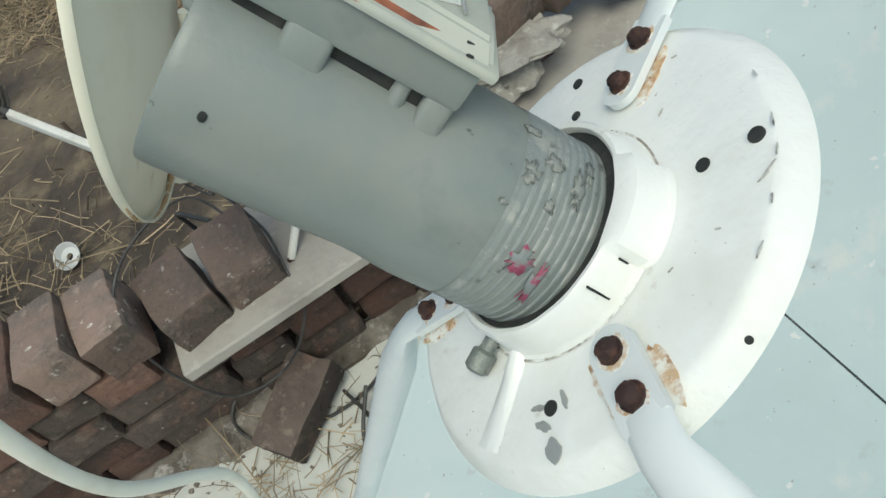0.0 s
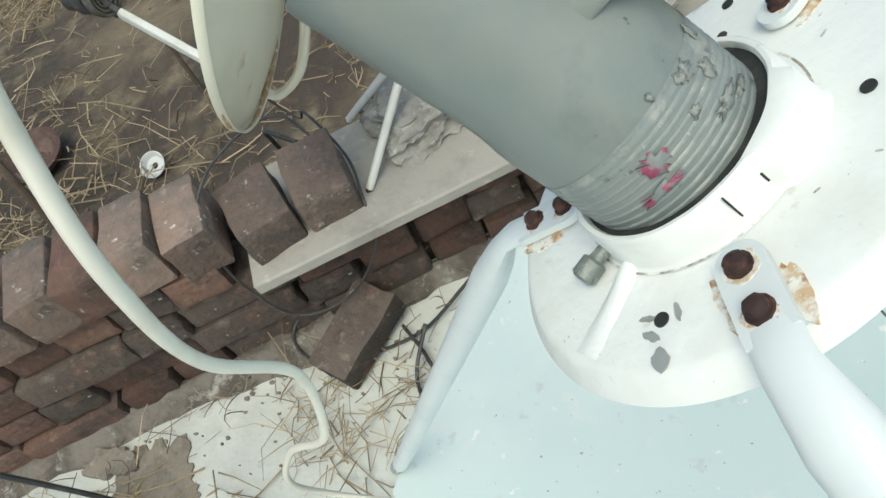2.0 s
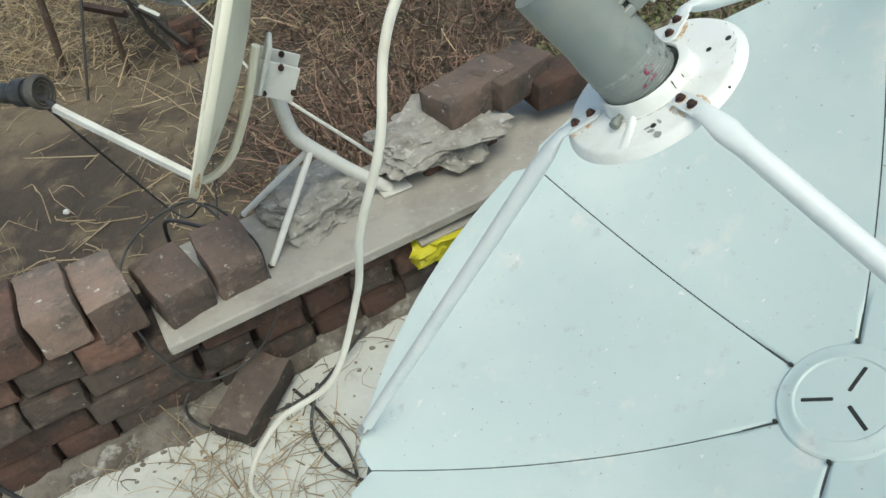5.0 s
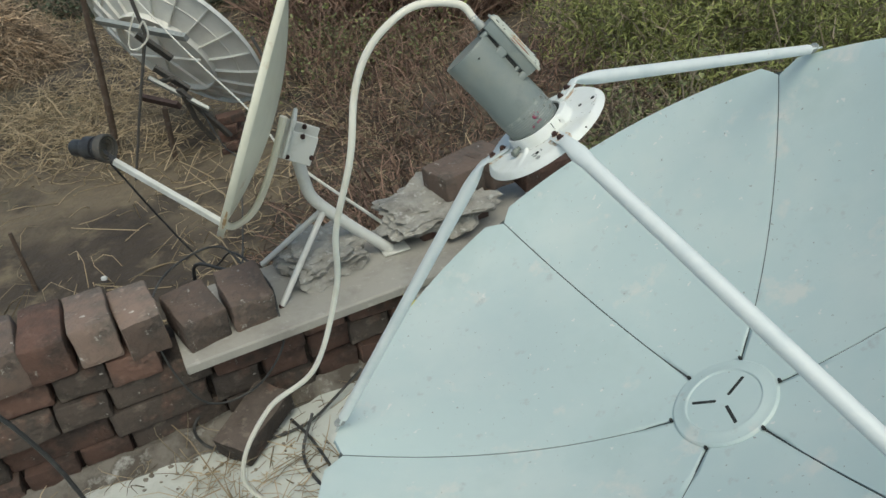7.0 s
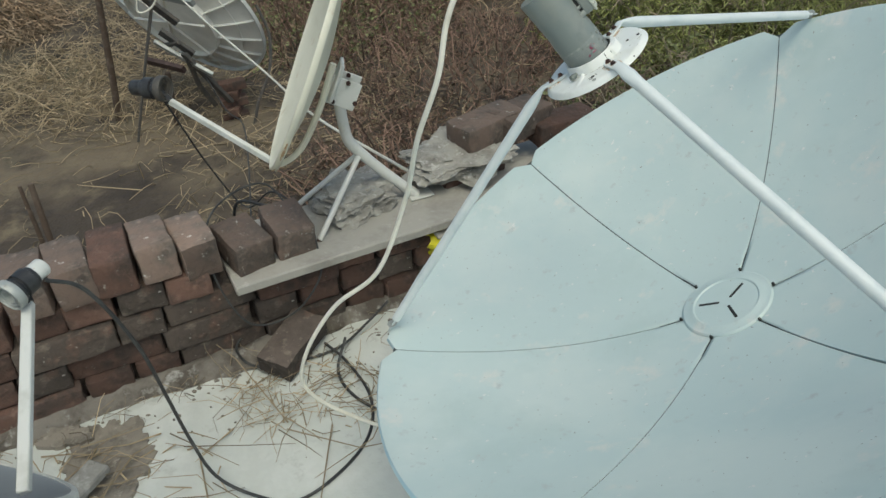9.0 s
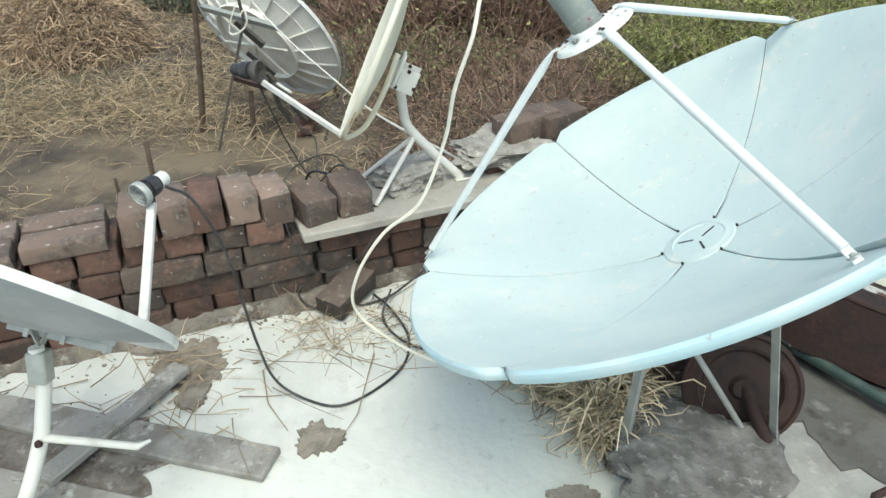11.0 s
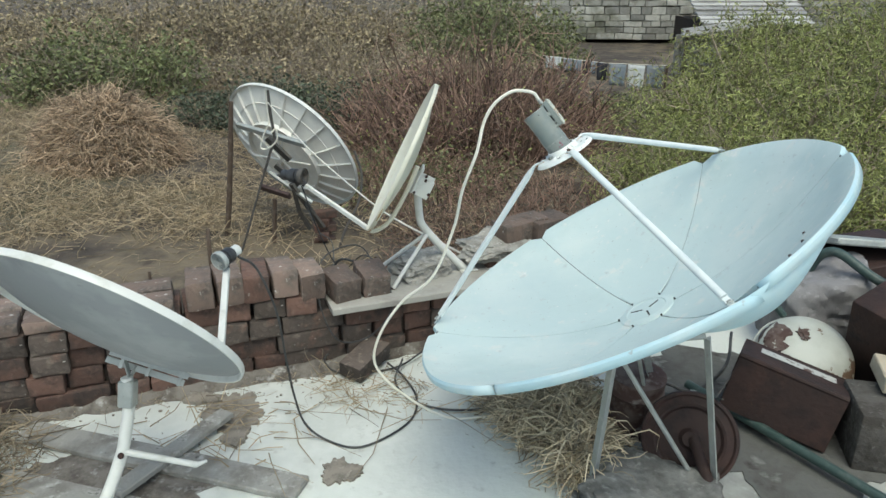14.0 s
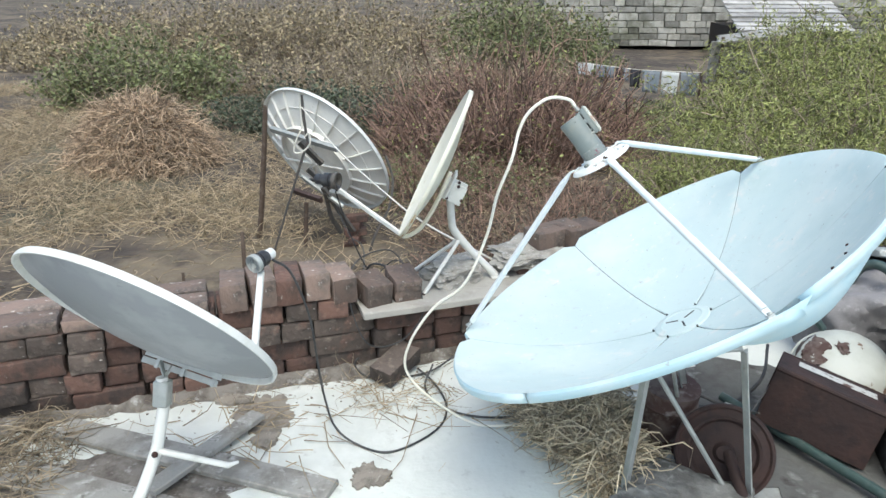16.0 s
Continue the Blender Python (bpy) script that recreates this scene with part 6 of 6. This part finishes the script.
# ---- bushes and weeds ----
def bush(name, cx, cy, rx, ry, h, n_stem, n_leaf, leaf_mat, stem_mat, leaf_size, seed, label, category, z0=FIELD, upright=0.9, leaf_low=0.1, thick=1.0, droop=0.3, wide=0.28):
    r = np.random.default_rng(seed)
    ob = thing(name, (cx, cy, z0), label, category)
    a = r.uniform(0, 2 * math.pi, n_stem)
    f = np.sqrt(r.uniform(0, 1, n_stem))
    lump = np.array([0.70 + 0.55 * noise.noise(Vector((cx + rx * q * math.cos(b), cy + ry * q * math.sin(b), seed)) * 1.1) for q, b in zip(f, a)])
    P = np.stack([cx + rx * f * np.cos(a), cy + ry * f * np.sin(a), np.full(n_stem, z0 - 0.05)], 1)
    d = np.stack([np.cos(a) * f * 0.6, np.sin(a) * f * 0.6, np.full(n_stem, upright)], 1) + r.normal(size=(n_stem, 3)) * 0.38
    L = h * np.clip(lump, 0.3, 1.4) * r.uniform(0.55, 1.15, n_stem) * (1 - 0.35 * f ** 2)
    V, F = stems(r, P, d, L, (0.005 + 0.008 * r.uniform(0, 1, n_stem)) * (h ** 0.4) * thick, 0.28, 4)
    raw_part("branch_mass", V, F, stem_mat, ob)["kind"] = "stuff"
    ends = V.reshape(n_stem, 5, 3, 3).mean(2)
    # side shoots
    m = n_stem * 3
    who = r.integers(0, n_stem, m)
    t = r.uniform(0.3, 1.0, m) * 4
    i = np.minimum(t.astype(int), 3)
    base = ends[who, i] + (ends[who, i + 1] - ends[who, i]) * (t - i)[:, None]
    V2, F2 = stems(r, base, r.normal(size=(m, 3)) + np.array([0, 0, 0.35]), h * r.uniform(0.10, 0.32, m), np.full(m, 0.0048) * (h ** 0.4) * thick, 0.3, 2)
    raw_part("twig_mass", V2, F2, stem_mat, ob)["kind"] = "stuff"
    tips = V2.reshape(m, 3, 3, 3).mean(2)
    if n_leaf:
        who = r.integers(0, m, n_leaf)
        t = r.uniform(leaf_low, 2.0, n_leaf)
        i = np.minimum(t.astype(int), 1)
        c = tips[who, i] + (tips[who, i + 1] - tips[who, i]) * (t - i)[:, None] + r.normal(size=(n_leaf, 3)) * leaf_size * 0.8
        V3, F3 = leaves(r, c, leaf_size, droop, wide)
        raw_part("foliage", V3, F3, leaf_mat, ob)["kind"] = "stuff"
    return ob


# dry brown thicket behind the wall and the dish
bush("dry_thicket", -0.02, 9.2, 1.70, 1.25, 1.68, 1800, 3500, LEAF_L, TWIG, 0.05, 11, "dense thicket of bare reddish-brown stalks", "thicket", upright=1.0, thick=1.25)
bush("dry_thicket", -0.96, 7.34, 1.31, 1.09, 0.82, 420, 4500, LEAF, TWIG, 0.045, 12, "low tangle of brown stalks and weeds", "thicket")
bush("dry_thicket", 0.67, 5.81, 1.64, 1.53, 0.60, 1100, 3000, STRAW_D, TWIG, 0.05, 13, "matted brown dead creeper behind the wall", "thicket", upright=0.5)
bush("dry_thicket", 0.18, 3.41, 1.09, 0.87, 0.71, 520, 2500, STRAW_D, TWIG, 0.045, 15, "matted brown dead creeper close behind the wall", "thicket", upright=0.45)
bush("dry_thicket", -0.20, 2.43, 0.76, 0.49, 0.76, 420, 1500, STRAW_D, TWIG, 0.04, 16, "tangle of dry twigs against the back of the wall", "thicket", upright=0.5)
# leafy creepers and green bushes
bush("creeper_bush", -3.25, 11.26, 1.96, 1.31, 0.93, 420, 11000, LEAF_D, TWIG_G, 0.085, 21, "dark broad-leaved creeper over a bank", "bush")
bush("green_bush", -7.6, 13.2, 1.6, 1.2, 1.95, 300, 12000, LEAF, TWIG_G, 0.10, 22, "green leafy bush at the field's edge", "bush")
bush("dry_thicket", -2.2, 14.86, 3.6, 1.74, 1.35, 900, 9000, LEAF_T, TWIG_G, 0.08, 23, "grey-brown dry scrub at the field's edge", "thicket")
bush("green_bush", 0.75, 18.13, 1.75, 1.64, 2.6, 380, 17000, LEAF, TWIG_G, 0.11, 24, "taller dark green bush", "bush")
bush("green_bush", 3.51, 6.25, 1.74, 1.64, 1.25, 700, 62000, LEAF_L, TWIG_G, 0.075, 25, "feathery green bush beside the terrace", "bush", droop=0.7, wide=0.10)
bush("green_bush", 5.47, 8.43, 2.40, 2.18, 2.1, 800, 90000, LEAF_L, TWIG_G, 0.095, 26, "feathery green bush beside the terrace", "bush", droop=0.7, wide=0.10)
bush("green_bush", 8.30, 12.68, 3.27, 2.40, 2.83, 700, 70000, LEAF_L, TWIG_G, 0.13, 27, "tall light green bush by the field", "bush", droop=0.7, wide=0.10)
bush("green_bush", 2.20, 3.85, 1.09, 1.09, 0.87, 360, 7000, LEAF, TWIG_G, 0.05, 28, "low green weeds below the terrace", "bush")
bush("dry_thicket", -12.52, 19.22, 4.91, 2.18, 1.5, 500, 12000, LEAF_T, TWIG_G, 0.10, 29, "dry tan scrub far across the field", "thicket")
bush("dry_thicket", -6.52, 21.94, 8.72, 2.73, 2.7, 1100, 24000, LEAF_T, TWIG_G, 0.12, 30, "far belt of grey-brown scrub", "thicket")
bush("green_bush", 2.75, 11.70, 1.53, 1.09, 0.45, 320, 7000, LEAF, TWIG_G, 0.06, 31, "green weeds below the washing line", "bush")


# ---- far house, washing line ----
def far_house():
    ob = thing("stone_house", (9.0, 27.0, FIELD), "old pale stone house with a grey sheet roof", "house")
    x0, x1, y0 = 1.5, 20.0, 26.0
    h = 2.4
    part("wall", box((x1 - x0, 4.0, h), pose((x0 + x1) / 2, y0 + 2.05, FIELD + h / 2), 0.0), HOUSE_JOINT, ob, smooth=False)
    hr = random.Random(3)
    bm = bmesh.new()
    z = FIELD
    while z < FIELD + h - 0.1:
        hh = hr.uniform(0.20, 0.30)
        x = x0
        while x < x1:
            L = hr.uniform(0.3, 0.75)
            box((L - 0.025, 0.12, hh - 0.025), pose(x + L / 2, y0 - 0.005 + hr.uniform(-0.012, 0.012), z + hh / 2 + hr.uniform(-0.015, 0.015), 0, hr.uniform(-3, 3), 0), 0.012, 1, bm)
            x += L
        z += hh
    w = part("masonry", bm, STONE, ob, "courses of pale rough stones", smooth=False)
    w["kind"] = "stuff"
    for i in range(9):
        part("roof_board", box((3.5, 0.30, 0.04), pose(8.9, 22.0 + i * 0.30, -0.28 + i * 0.115, 14 + hr.uniform(-2, 2), hr.uniform(-0.6, 0.6), 3)), ROOF, ob)
    # closed box, near-black to stand for the shade inside the open annexe
    part("annexe", box((3.2, 3.0, 0.9), pose(8.9, 23.9, FIELD + 0.45)), MORTAR_SHADE, ob, "solid dark box standing for the annexe's shaded inside under the board roof", smooth=False)
    bm = bmesh.new()
    for z in range(4):
        x = 7.3
        while x < 10.4:
            L = hr.uniform(0.25, 0.6)
            box((L - 0.03, 0.12, 0.20), pose(x + L / 2, 22.35 + hr.uniform(-0.03, 0.03), FIELD + 0.12 + 0.23 * z, 0, hr.uniform(-2, 2), 0), 0.03, 1, bm)
            x += L
    part("annexe_masonry", bm, STONE, ob, "courses of pale rough stones", smooth=False)["kind"] = "stuff"


far_house()


def washing_line():
    ob = thing("washing_line", (3.3, 14.0, FIELD), "washing line strung between two poles across the field", "washing line")
    a, b = Vector((1.47, 14.0, -0.38)), Vector((4.05, 13.9, -0.56))
    part("pole", tube([(1.47, 14.0, FIELD), a], 0.03, 8), WOOD_D, ob)
    part("pole", tube([(4.05, 13.9, FIELD), b], 0.03, 8), WOOD_D, ob)
    part("line", tube([a, a.lerp(b, 0.5) - Vector((0, 0, 0.05)), b], 0.006, 6), CABLE_W, ob)
    hr = random.Random(8)
    t = 0.02
    items = [(0.34, 0.24, CLOTH_1, "pale"), (0.20, 0.24, CLOTH_2, "grey"), (0.16, 0.22, CLOTH_2, "grey"), (0.12, 0.26, CLOTH_3, "black"), (0.12, 0.24, CLOTH_2, "grey"), (0.22, 0.36, CLOTH_3, "black"), (0.36, 0.44, CLOTH_2, "grey"), (0.36, 0.48, CLOTH_1, "pale"), (0.36, 0.46, CLOTH_2, "grey")]
    span = (b - a).length
    for w, h, mat, word in items:
        p = a.lerp(b, t + w / 2 / span) - Vector((0, 0, 0.05 * math.sin(math.pi * t)))
        d = (b - a).normalized()
        bm = bmesh.new()
        rows = []
        for i in range(7):
            row = []
            for k in range(9):
                u = k / 8 - 0.5
                row.append(bm.verts.new(p + d * (u * w * (1 - 0.12 * i / 6)) - Vector((0, 0, h * i / 6)) + Vector((0.3, 1, 0)) * 0.03 * math.sin(k * 1.9 + w * 9) * (i / 6)))
            rows.append(row)
        for r0, r1 in zip(rows, rows[1:]):
            for k in range(8):
                bm.faces.new((r0[k], r0[k + 1], r1[k + 1], r1[k]))
        o = solo("garment", bm, mat, p, word + " piece of washing hanging on the line", "laundry", "washing on the line")
        sol = o.modifiers.new("thickness", "SOLIDIFY")
        sol.thickness = 0.008
        t += (w + 0.03) / span


washing_line()


def lean_to():
    ob = thing("plank_shed", (6.2, 17.0, FIELD), "low open shed of grey planks beyond the washing line", "shed")
    for i in range(5):
        part("roof_board", box((2.0, 0.16, 0.03), pose(5.9 + 0.05 * i, 16.2 + 0.17 * i, FIELD + 1.15 + 0.02 * i, 4, -6, 8)), WOOD, ob)
    for x in (5.1, 6.7):
        part("post", tube([(x, 16.3, FIELD), (x, 16.3, FIELD + 1.15)], 0.04, 8), WOOD_D, ob)
    part("back_wall", box((1.8, 0.08, 1.0), pose(5.9, 17.0, FIELD + 0.5, 0, 0, 8)), WOOD, ob)


lean_to()
